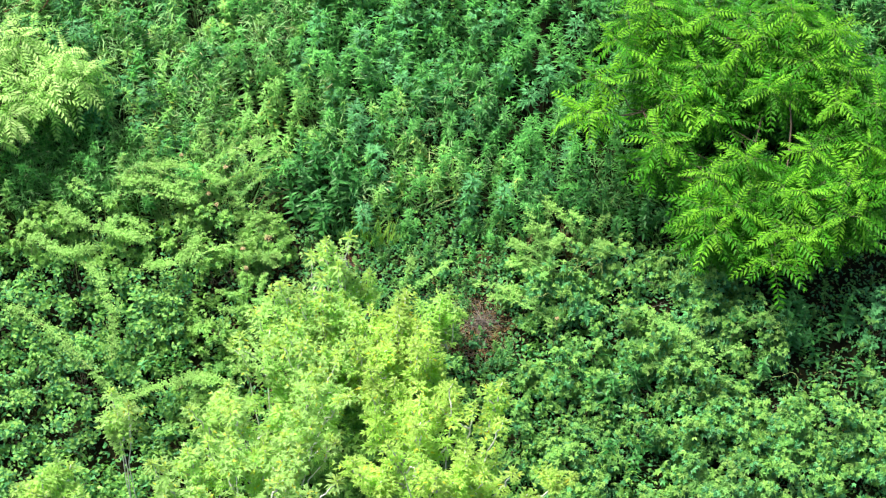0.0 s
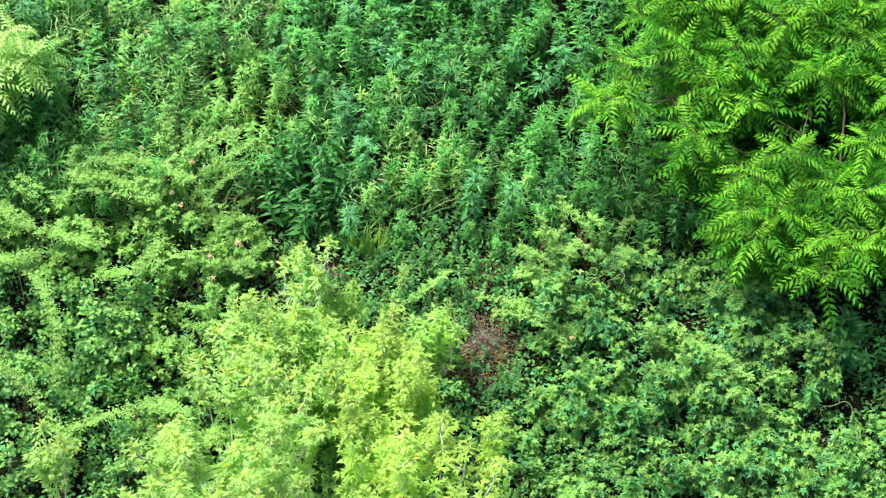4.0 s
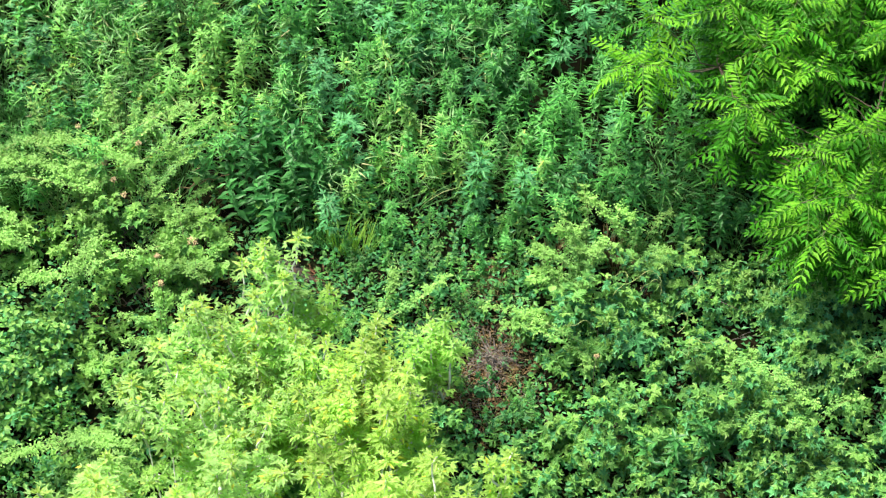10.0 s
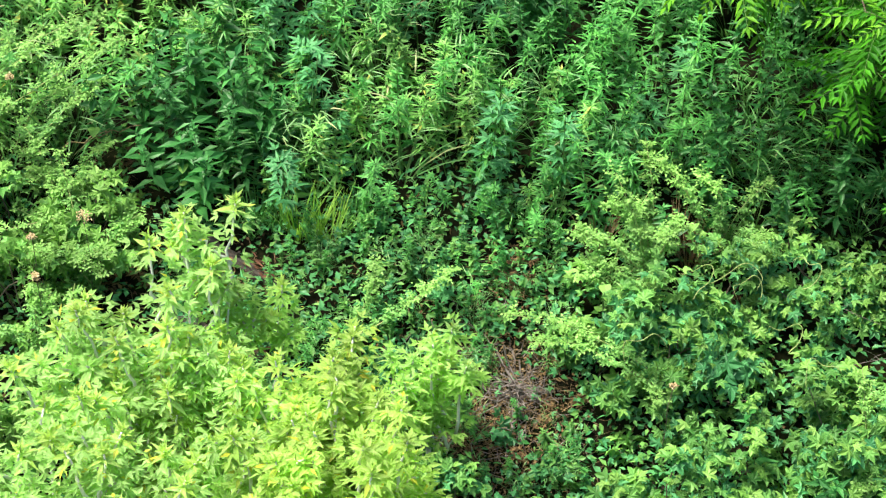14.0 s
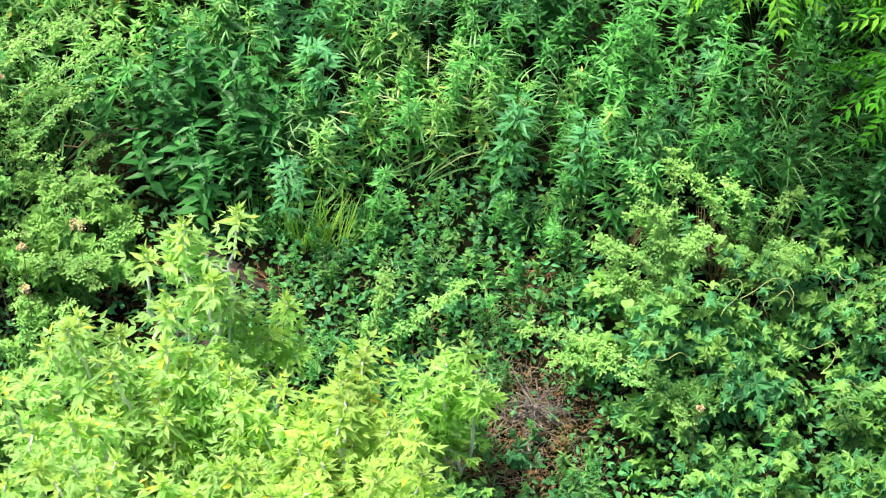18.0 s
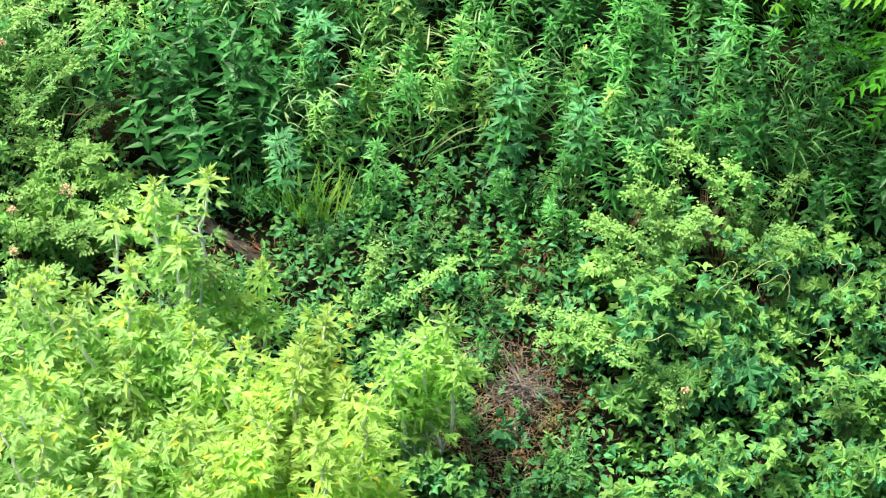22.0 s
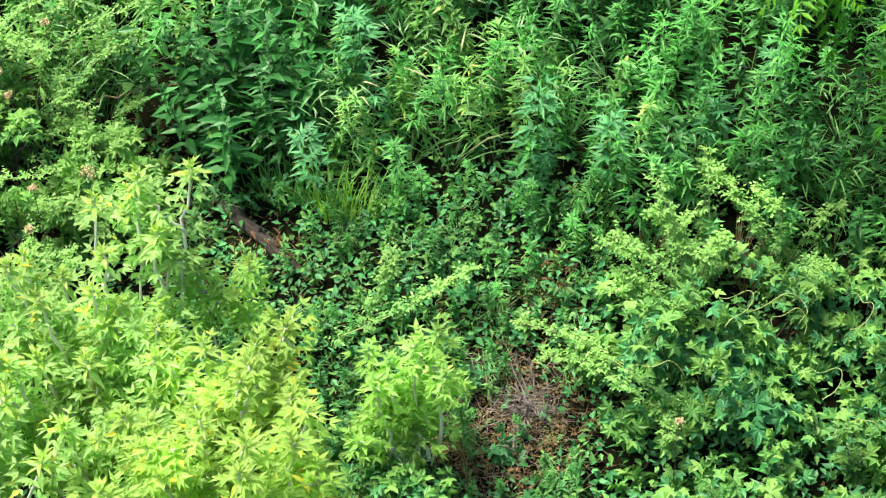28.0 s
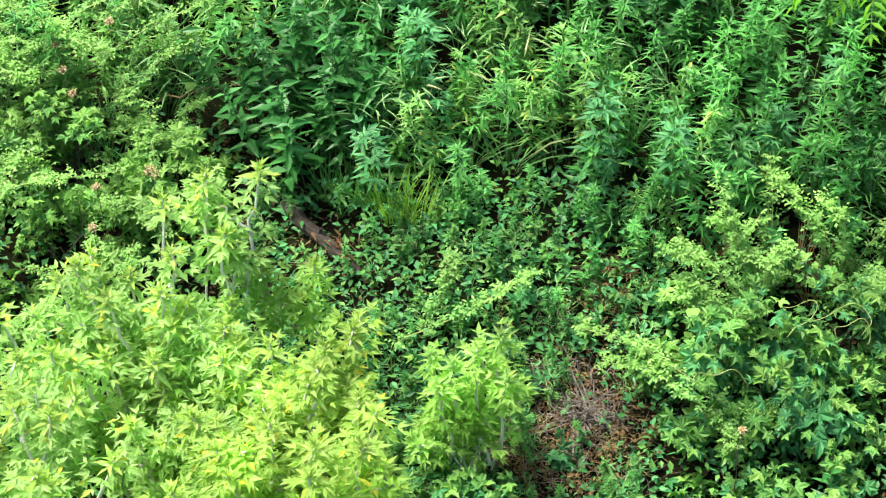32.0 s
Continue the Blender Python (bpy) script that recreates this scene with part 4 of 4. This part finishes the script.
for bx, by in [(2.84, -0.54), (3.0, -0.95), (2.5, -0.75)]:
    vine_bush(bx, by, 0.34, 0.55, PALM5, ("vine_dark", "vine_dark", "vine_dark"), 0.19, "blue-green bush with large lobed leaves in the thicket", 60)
# bushes under and between the saplings
for bx, by in [(-3.6, -2.0), (-3.3, -3.1), (-3.8, -4.0), (-1.2, -4.9), (-0.9, -2.0), (-0.2, -1.7), (0.9, -3.3), (1.0, -2.6), (1.3, -4.0), (1.6, -3.2), (-1.5, -5.6), (1.5, -5.4), (2.2, -6.3), (-0.6, -2.7), (0.4, -2.3), (-3.7, -5.2), (-3.1, -4.7), (-4.3, -5.6), (-2.1, -5.3)]:
    vine_bush(bx, by, 0.5, 0.6, PALM3 if bx > -1 else PALM5, ("vine_dark", "vine", "vine_light"), 0.10 if bx > -1 else 0.14, "low green vine tangle beneath the saplings", 330)
for bx, by in [(-1.0, -3.3), (-0.95, -3.8), (-1.05, -4.3), (-0.7, -4.5)]:
    vine_bush(bx, by, 0.42, 1.7, PALM5_FAR, ("vine", "vine_light", "vine_light"), 0.16, "tall green vine tangle climbing between the saplings", 200)
for bx, by in [(-1.55, -3.0), (-1.5, -3.4), (-1.2, -3.0), (-1.75, -2.75), (-1.35, -3.7), (-1.8, -3.3)]:
    vine_bush(bx, by, 0.42, 1.0, PALM5, ("vine", "vine", "vine_light"), 0.17, "large dark green maple-like leaves beneath the saplings", 170)
for bx, by in [(0.35, -1.98), (0.62, -2.0), (0.1, -1.95)]:
    vine_bush(bx, by, 0.3, 0.85, PALM3, ("vine_dark", "vine", "vine_light"), 0.11, "low green vine tangle beneath the saplings", 260)
for bx, by in [(1.4, -2.15), (1.65, -2.5), (1.15, -2.9)]:
    vine_bush(bx, by, 0.38, 0.42, PALM5, ("vine_dark", "vine", "vine_light"), 0.13, "low green vine tangle beneath the saplings", 220)
for bx, by in [(0.72, -0.76), (0.86, -1.22), (1.35, -1.45)]:
    vine_bush(bx, by, 0.2, 0.2, PALM5, ("vine_dark", "vine_dark", "vine"), 0.12, "low blue-green vine creeping over the litter", 150)
for bx, by in [(0.05, -0.55), (-0.25, -0.85), (0.3, -0.8), (-0.55, -0.35), (0.55, 0.1)]:
    vine_bush(bx, by, 0.26, 0.24, PALM3, ("vine_dark", "vine_dark", "vine"), 0.08, "low dark vine leaves creeping across the clearing", 300)


# ---- arching canes with small leaflets ----
def rose_spray(points, thick=0.09, count=110, tip=0.45, label="arching rose cane with small pale green leaflets", name="rose_cane"):
    """A cane through the points, set with small feathered leaves; the last stretch is young and pale."""
    foot = spot(points[0][0], points[0][1])
    p = np.concatenate([foot[None], np.asarray(points, float)])
    place = p[0]
    t = np.r_[0, np.linspace(0.12, 1, len(p) - 1)]
    fine = np.linspace(0, 1, 16)
    line = np.stack([np.interp(fine, t, p[:, k]) for k in range(3)], -1) - place
    line[1:-1] = 0.25 * line[:-2] + 0.5 * line[1:-1] + 0.25 * line[2:]
    root = thing(name, place, label, "bramble", "arching canes")
    part("cane", [(*tube(line, 0.007, 0.003, 5), "tendril")], root)
    s = np.sort(rng.uniform(0.12, 1, count))
    pos = np.stack([np.interp(s, fine, line[:, k]) for k in range(3)], -1)
    az = rng.uniform(0, 6.3, count)
    stalk = thick * rng.uniform(0.4, 1.3, count)
    way = aim(az, rng.normal(0.35, 0.4, count))
    groups = {"rose": [], "rose_tip": []}
    for along, turn in ((0.35, 1.1), (0.35, -1.1), (0.7, 1.0), (0.7, -1.0), (1.0, 0.0)):
        q = pos + way * (stalk * along)[:, None]
        size = rng.uniform(0.026, 0.044, count)
        for mat, mask in (("rose", s <= 1 - tip), ("rose_tip", s > 1 - tip)):
            if mask.any():
                groups[mat].append(leaves(SMALL, q[mask], aim(az[mask] + turn, rng.normal(0.1, 0.25, mask.sum())), size[mask], size[mask] * 0.62))
    part("foliage", [(*join(*v), k) for k, v in groups.items() if v], root, "", False, "stuff")


def rose_bush(x, y, r, h, canes, label):
    for _ in range(canes):
        a = rng.uniform(0, 6.3)
        start = spot(x + rng.normal(0, 0.08), y + rng.normal(0, 0.08))
        end = spot(x + r * math.cos(a), y + r * math.sin(a), h * rng.uniform(0.65, 1.05))
        rose_spray([start, (start + end) / 2 + np.array((0, 0, 0.25 * h)), end], 0.08, 70, 0.3, label)


rose_spray([(-0.47, -0.68, -0.14), (0.04, -0.57, 0.1), (0.37, -0.37, 0.24), (0.66, -0.16, 0.33)])
rose_spray([(-0.21, -0.32, -0.14), (-0.05, -0.32, 0.26), (-0.02, -0.18, 0.42)])
rose_spray([(2.39, -0.21, 0.11), (2.25, -0.09, 0.76), (2.06, 0.11, 1.15)])
rose_spray([(2.44, -0.21, 0.11), (2.05, -0.21, 0.61), (1.69, -0.19, 0.72)])
rose_spray([(2.38, -0.2, 0.22), (2.52, -0.24, 0.7), (2.64, -0.05, 0.78)])
rose_spray([(2.55, -1.12, -0.28), (2.05, -1.06, 0.14), (1.55, -0.88, 0.32), (1.03, -0.75, 0.33)])
rose_spray([(2.52, -1.16, -0.3), (2.02, -1.19, 0.09), (1.65, -0.97, 0.18), (1.26, -0.97, 0.18)])
rose_spray([(2.28, -0.33, -0.04), (2.07, -0.36, 0.45), (1.79, -0.25, 0.49)])
rose_spray([(3.03, 0.21, 0.29), (2.71, 0.3, 0.83), (2.49, 0.48, 1.01)])
rose_spray([(3.07, 0.22, 0.29), (3.06, 0.2, 0.79), (2.83, 0.33, 0.94)])
rose_spray([(-4.01, 1.27, 0.85), (-3.15, 1.34, 1.57), (-2.35, 1.52, 1.9)])
rose_spray([(-3.76, 1.1, 0.87), (-2.83, 1.17, 1.5), (-2.19, 1.35, 1.78)])
rose_spray([(-4.16, 1.28, 0.95), (-3.38, 1.34, 1.58), (-2.59, 1.53, 1.86)])
rose_spray([(-3.05, 1.08, 0.86), (-2.68, 1.0, 1.33), (-2.36, 1.15, 1.5)])
rose_spray([(-4.12, -0.53, 0.47), (-3.64, -0.31, 0.87), (-2.73, -0.14, 0.99)])
rose_spray([(-5.37, 0.99, 1.03), (-4.68, 0.82, 1.35), (-3.67, 0.55, 1.24)])
rose_spray([(-5.24, 1.31, 1.16), (-4.63, 1.3, 1.56), (-3.91, 0.95, 1.41)])
rose_spray([(-6.92, -0.92, 0.5), (-6.04, -1.64, 0.39), (-5.39, -2.3, 0.11), (-4.9, -2.85, -0.32)], 0.13, 330, 0.9)
rose_spray([(-5.84, -0.04, 0.78), (-5.33, -0.71, 0.74), (-5.09, -1.41, 0.5), (-5.14, -1.99, 0.04)], 0.13, 330, 0.9)
rose_spray([(-6.1, 0.78, 1.14), (-5.74, 0.28, 1.12), (-4.52, 0.03, 0.91)], 0.13, 330, 0.9)
rose_spray([(-6.61, 0.27, 0.92), (-6.0, -0.23, 0.9), (-5.44, -0.16, 0.93)], 0.13, 330, 0.9)
rose_spray([(-5.05, -2.56, -0.3), (-3.85, -2.38, -0.02), (-3.22, -2.43, -0.14)], 0.13, 330, 0.9)
rose_spray([(-3.67, 0.17, 0.87), (-3.94, -0.45, 0.81), (-4.6, -0.52, 0.78)], 0.13, 330, 0.9)
rose_spray([(-4.74, 1.56, 1.37), (-3.85, 1.2, 1.51), (-3.18, 0.88, 1.38)], 0.13, 330, 0.9)
rose_spray([(-5.12, 1.37, 1.29), (-4.23, 0.91, 1.39), (-3.75, 0.6, 1.26)], 0.13, 330, 0.9)
rose_spray([(5.4, -1.8, -0.07), (5.96, -1.65, 0.29), (6.21, -1.96, 0.06)])
rose_spray([(4.07, -1.53, 0.14), (4.57, -1.97, 0.15), (5.02, -2.29, -0.08)])
for rx, ry, rr, rh, rc in [(2.15, -0.2, 0.5, 0.85, 9), (2.5, 0.25, 0.5, 0.9, 6), (2.25, -1.0, 0.5, 0.6, 5), (3.1, 0.15, 0.5, 0.8, 8), (5.0, -2.0, 0.6, 1.1, 6), (4.2, -1.9, 0.5, 1.0, 6)]:
    rose_bush(rx, ry, rr, rh, rc, "wild rose cane with fine green leaflets in a thicket")
for rx, ry, rr, rh, rc in [(-3.4, 1.3, 0.8, 1.2, 9), (-2.6, 0.2, 0.55, 0.85, 12), (-2.75, 0.95, 0.4, 0.65, 6), (-2.35, 0.72, 0.35, 0.5, 5), (-4.3, 1.1, 0.7, 1.2, 7), (-2.9, -0.9, 0.5, 0.9, 7), (-5.2, 0.9, 0.7, 1.2, 6)]:
    rose_bush(rx, ry, rr, rh, rc, "wild rose cane with fine green leaflets in a thicket")


# ---- curling pale tendrils over the vines ----
def tendril(x, y, z, reach, turn, curl):
    t = np.linspace(0, 1, 22)
    a = radians(turn) + curl * t + 0.5 * np.sin(9 * t + turn)
    step = reach / 22
    p = np.stack([np.cumsum(np.cos(a)) * step, np.cumsum(np.sin(a)) * step * 0.8, 0.14 * np.sin(np.pi * t) + 0.04 * np.sin(11 * t + turn)], -1)
    root = tagged(new("vine_tendril", mesh_of("vine_tendril", [(*tube(p, 0.0045, 0.002, 5), "tendril")], True)), "pale curling vine shoot reaching over the leaves", "vine", "vine shoots")
    root.location = (x, y, z)


for tx, ty, tz, reach, turn, curl in [(2.64, -0.8, 0.42, 0.75, 20, 2.5), (2.83, -0.63, 0.5, 0.7, 60, -3.0), (2.42, -1.18, 0.3, 0.6, 150, 2.0), (3.25, -0.75, 0.45, 0.5, 80, 4.0), (3.4, -1.3, 0.25, 0.6, 40, 2.2),
                                      (6.35, -2.86, -0.3, 0.8, 80, 3.5), (3.85, -1.5, 0.2, 0.5, 120, 2.5), (3.56, -0.81, 0.6, 0.6, 10, 2.8), (4.15, -3.05, -0.35, 0.5, 60, -2.5), (6.99, -2.98, -0.3, 0.6, 30, 3.0)]:
    tendril(tx, ty, tz, reach, turn, curl)


# ---- sedge tufts, seed heads, the log, the brush heap and the litter ----
def sedge_tuft(x, y, h, label, mat="sedge", n=28):
    root = thing("sedge_tuft", spot(x, y, -0.02), label, "grass", "sedge tufts")
    az, el = rng.uniform(0, 6.3, n), rng.uniform(1.15, 1.52, n)
    base = np.stack([0.05 * np.cos(az), 0.05 * np.sin(az), np.zeros(n)], -1)
    part("tuft", [(*leaves(TUFT, base, aim(az, el), h * rng.uniform(0.6, 1.15, n), rng.uniform(0.013, 0.019, n), None, 0.1), mat)], root, "", False, "stuff")


for k, (sx, sy) in enumerate([(-0.57, 0.5), (-0.72, 0.55), (-0.42, 0.48), (-1.1, 0.72), (-0.9, 0.66), (-1.3, 0.75), (-0.2, 0.62)]):
    sedge_tuft(sx, sy, 0.6 if k < 3 else 0.42, "yellow-green sedge tuft with arching blades" if k < 3 else "green grass tuft at the edge of the clearing", "sedge" if k < 3 else "grass")


for sx, sy in [(2.85, 0.22), (2.98, 0.3), (2.75, 0.36), (2.0, 0.3)]:
    sedge_tuft(sx, sy, 0.5, "dry straw-coloured grass tuft among rose canes", "straw", 34)


def seed_head(x, y, z, r, stem, label):
    """A dried flower cluster: many small pale seeds on a branching stalk."""
    root = thing("dried_seed_head", (x, y, z), label, "seed head", "dried seed heads")
    n = 90
    d = unit(rng.normal(0, 1, (n, 3)) + np.array((0, 0, 0.5))) * r * rng.uniform(0.4, 1.0, (n, 1))
    d[:, 2] *= 0.7
    part("umbel", [(*leaves(OVATE, d, rng.normal(0, 1, (n, 3)), rng.uniform(0.014, 0.024, n), 0.012), "seed")], root, "", False, "stuff")
    part("stalk", [(*join(tube(bend((0, 0, -stem), (0, 0, 0), 0, 0.01, 5), 0.004, 0.003, 4), *[tube(np.array([(0, 0, -0.03), d[k]]), 0.002, 0.001, 3) for k in range(0, n, 6)]), "dark_bark")], root)


for hx, hy, hz, hr in [(-2.5, -0.12, 0.98, 0.085), (-2.92, -0.27, 0.9, 0.042), (-3.62, 0.98, 1.37, 0.042), (-3.51, 0.76, 1.28, 0.042), (-3.95, 0.7, 1.25, 0.042), (-3.36, 0.56, 1.19, 0.042), (2.39, -1.6, 0.26, 0.035),
                       (-3.2, 1.2, 1.5, 0.042), (-3.97, 1.45, 1.6, 0.042), (-2.87, -0.6, 0.75, 0.042)]:
    seed_head(hx, hy, hz, hr, hz - float(ground_at(hx, hy)), "pale dried seed head standing above the leaves")


def fallen_log(a, b, r0, r1, label, rot):
    a, b = np.asarray(a, float), np.asarray(b, float)
    root = thing("fallen_log", a, label, "log", "fallen wood")
    p = bend((0, 0, 0), b - a, 0, 0.008, 12)
    v, f = tube(p, r0, r1, 14)
    v = v + rng.normal(0, 0.006, v.shape)
    part("bark", [(v, f, "log_bark")], root)
    n = 40
    t = rng.uniform(rot, 1.0, n)
    pos = (b - a) * t[:, None] + rng.normal(0, r0 * 0.7, (n, 3)) + np.array((0, 0, r0 * 0.5))
    part("rotten_end", [(*leaves(LANCE, pos, np.tile(b - a, (n, 1)) + rng.normal(0, 0.25, (n, 3)), rng.uniform(0.06, 0.16, n), 0.028), "rotten_wood")], root, "crumbling red-brown wood", False, "stuff")
    part("stub", [(*tube(bend((b - a) * 0.45, (b - a) * 0.45 + np.array((0.06, -0.05, 0.12)), 0, 0.005, 4), 0.018, 0.012, 6), "log_bark")], root)


fallen_log(spot(-1.66, 0.62, 0.05), spot(-0.86, 0.02, 0.06), 0.062, 0.05, "mossy grey fallen log with a rotten red-brown end", 0.5)
fallen_log(spot(-1.78, -0.2, 0.05), spot(-1.0, -0.58, 0.05), 0.065, 0.05, "dark fallen branch half hidden under the saplings", 0.8)


def brush_heap(x, y):
    """Grey dead twigs lying criss-cross in a low heap."""
    root = thing("brush_heap", spot(x, y), "heap of grey dead twigs on brown litter", "brush pile")
    kinds = []
    for k in range(8):
        length = rng.uniform(0.3, 0.6)
        a = bend((-length / 2, 0, 0), (length / 2, 0, 0), rng.uniform(-0.06, 0.06), 0.02, 7)
        side = bend(a[4], a[4] + np.array((0.1, rng.choice((-1, 1)) * 0.09, 0.03)), 0, 0.01, 4)
        kinds.append(mesh_of("twig", [(*join(tube(a, 0.006, 0.002, 5), tube(side, 0.003, 0.001, 4)), "dead_wood")]))
    for k in range(80):
        rr = abs(rng.normal(0, 0.12))
        a = rng.uniform(0, 6.3)
        ob = new("twig", kinds[int(rng.integers(8))])
        ob.parent = root
        dx, dy = 1.3 * rr * math.cos(a), rr * math.sin(a)
        ob.matrix_basis = pose(dx, dy, 0.43 * dy + max(0.02, 0.17 - 0.45 * rr) * rng.uniform(0.3, 1.2), rng.normal(0, 18), rng.normal(0, 22), rng.normal(-20, 55)) @ Matrix.Scale(rng.uniform(0.6, 1.3), 4)


brush_heap(1.2, -1.0)


def litter():
    """Rust-brown dead leaves, straw and fine twigs on the bare earth."""
    n = 5200
    x, y = rng.normal(0.85, 0.55, n), rng.normal(-1.15, 0.42, n)
    m = 420
    x, y = np.r_[x, rng.normal(1.15, 0.16, m), rng.normal(-1.3, 0.45, m), rng.normal(-2.3, 0.5, m), rng.normal(-2.5, 0.22, m)], np.r_[y, rng.normal(0.05, 0.18, m), rng.normal(0.2, 0.25, m), rng.normal(0.2, 0.5, m), rng.normal(0.98, 0.2, m)]
    n = len(x)
    pos = np.stack([x, y, ground_at(x, y) + rng.uniform(0.005, 0.09, n)], -1)
    az = rng.uniform(0, 6.3, n)
    half = rng.uniform(0, 1, n)
    s = rng.uniform(0.018, 0.045, n)
    g = [(*leaves(OVATE, pos[half < 0.6], aim(az, rng.normal(0.1, 0.4, n))[half < 0.6], s[half < 0.6], s[half < 0.6] * 0.55, None, 0.6), "rust_leaf"),
         (*leaves(LANCE, pos[half >= 0.6], aim(az, rng.normal(0.25, 0.35, n))[half >= 0.6], 4.5 * s[half >= 0.6], 0.005, None, 0.6), "straw")]
    tagged(new("leaf_litter", mesh_of("leaf_litter", g)), "rust-brown dead leaves and dry straw on bare earth", "litter", "", "stuff")
    twigs = []
    for k in range(220):
        tx, ty = rng.normal(0.85, 0.5), rng.normal(-1.05, 0.42)
        a, l = rng.uniform(0, 6.3), rng.uniform(0.12, 0.4)
        c = spot(tx, ty, 0.05)
        d = np.array((math.cos(a) * l, math.sin(a) * l, 0.43 * math.sin(a) * l + rng.normal(0.02, 0.06)))
        twigs.append(tube(bend(c - d / 2, c + d / 2, -0.02, 0.015, 5), 0.004, 0.0015, 4))
    tagged(new("fine_twigs", mesh_of("fine_twigs", [(*join(*twigs), "dead_wood")])), "fine grey-brown twigs scattered over the litter", "twigs", "", "stuff")


litter()


def dead_branch(a, b, r, label, mat="dead_wood"):
    a, b = np.asarray(a, float), np.asarray(b, float)
    root = thing("dead_branch", a, label, "branch", "dead branches")
    p = bend((0, 0, 0), b - a, -0.03, 0.02, 9)
    part("stem", [(*tube(p, r, r * 0.4, 6), mat)], root)
    for k in (3, 5, 6):
        side = p[k] + np.array((rng.normal(0, 0.12), rng.normal(0, 0.08), 0.10))
        part("twig", [(*tube(bend(p[k], side, 0, 0.01, 4), r * 0.4, r * 0.2, 4), mat)], root)


dead_branch(spot(0.55, -0.95, 0.05), spot(0.45, -0.42, 0.25), 0.008, "thin bare dead stem standing in the clearing")
dead_branch(spot(0.95, -1.0, 0.12), spot(0.5, -0.5, 0.2), 0.007, "thin grey dead branch leaning over the litter")
dead_branch(spot(1.9, -0.5, 0.1), spot(2.45, -0.85, 0.3), 0.006, "brown dead branch under the vine leaves")
dead_branch(spot(-2.8, 1.0, 0.5), spot(-2.1, 1.2, 0.55), 0.009, "straw-coloured dead stem lying across the thicket", "straw")
dead_branch(spot(3.5, -0.4, 0.5), spot(4.4, -0.7, 0.45), 0.005, "brown dead branch across a dark hollow")
dead_branch(spot(3.7, -1.05, 0.35), spot(4.6, -0.95, 0.4), 0.005, "brown dead branch across a dark hollow")
dead_branch((7.1, 2.4, 2.7), (8.4, 2.3, 2.75), 0.025, "grey-brown bare limb inside the tree crown", "dark_bark")
for ax, ay, bx, by in [(-7.2, 4.5, -5.7, 4.75), (-6.9, 4.8, -5.4, 4.55), (-6.6, 4.4, -5.9, 4.95)]:
    dead_branch(spot(ax, ay, 0.75), spot(bx, by, 1.15), 0.014, "rust-brown dry branch among tall grass", "rotten_wood")


def broad_leaf_plant(x, y, z, size, label, n=3):
    """A lone climbing stem with large heart-shaped leaves."""
    root = thing("broad_leaved_plant", spot(x, y), label, "plant", "broad-leaved plants")
    top = np.array((0, 0, z - float(ground_at(x, y))))
    part("stem", [(*tube(bend((0.04, 0.03, 0), top, 0, 0.01, 5), 0.006, 0.004, 5), "green_stem")], root)
    for k in range(n):
        t = 1 - 0.22 * k
        leaf = leaves(HEART, (top * t)[None], aim(np.array([-1.6 + 1.9 * k]), np.array([0.0])), size * (1 - 0.12 * k), size * 0.85 * (1 - 0.12 * k), None, 0.1)
        part("leaf", [(*leaf, "vine_light")], root)


broad_leaf_plant(1.94, -0.52, 0.42, 0.13, "light green heart-shaped leaves on a climbing stem")
broad_leaf_plant(-2.5, 1.1, 1.0, 0.13, "light green heart-shaped leaves on a climbing stem")
broad_leaf_plant(-1.72, 0.86, 0.75, 0.12, "light green heart-shaped leaves on a climbing stem")
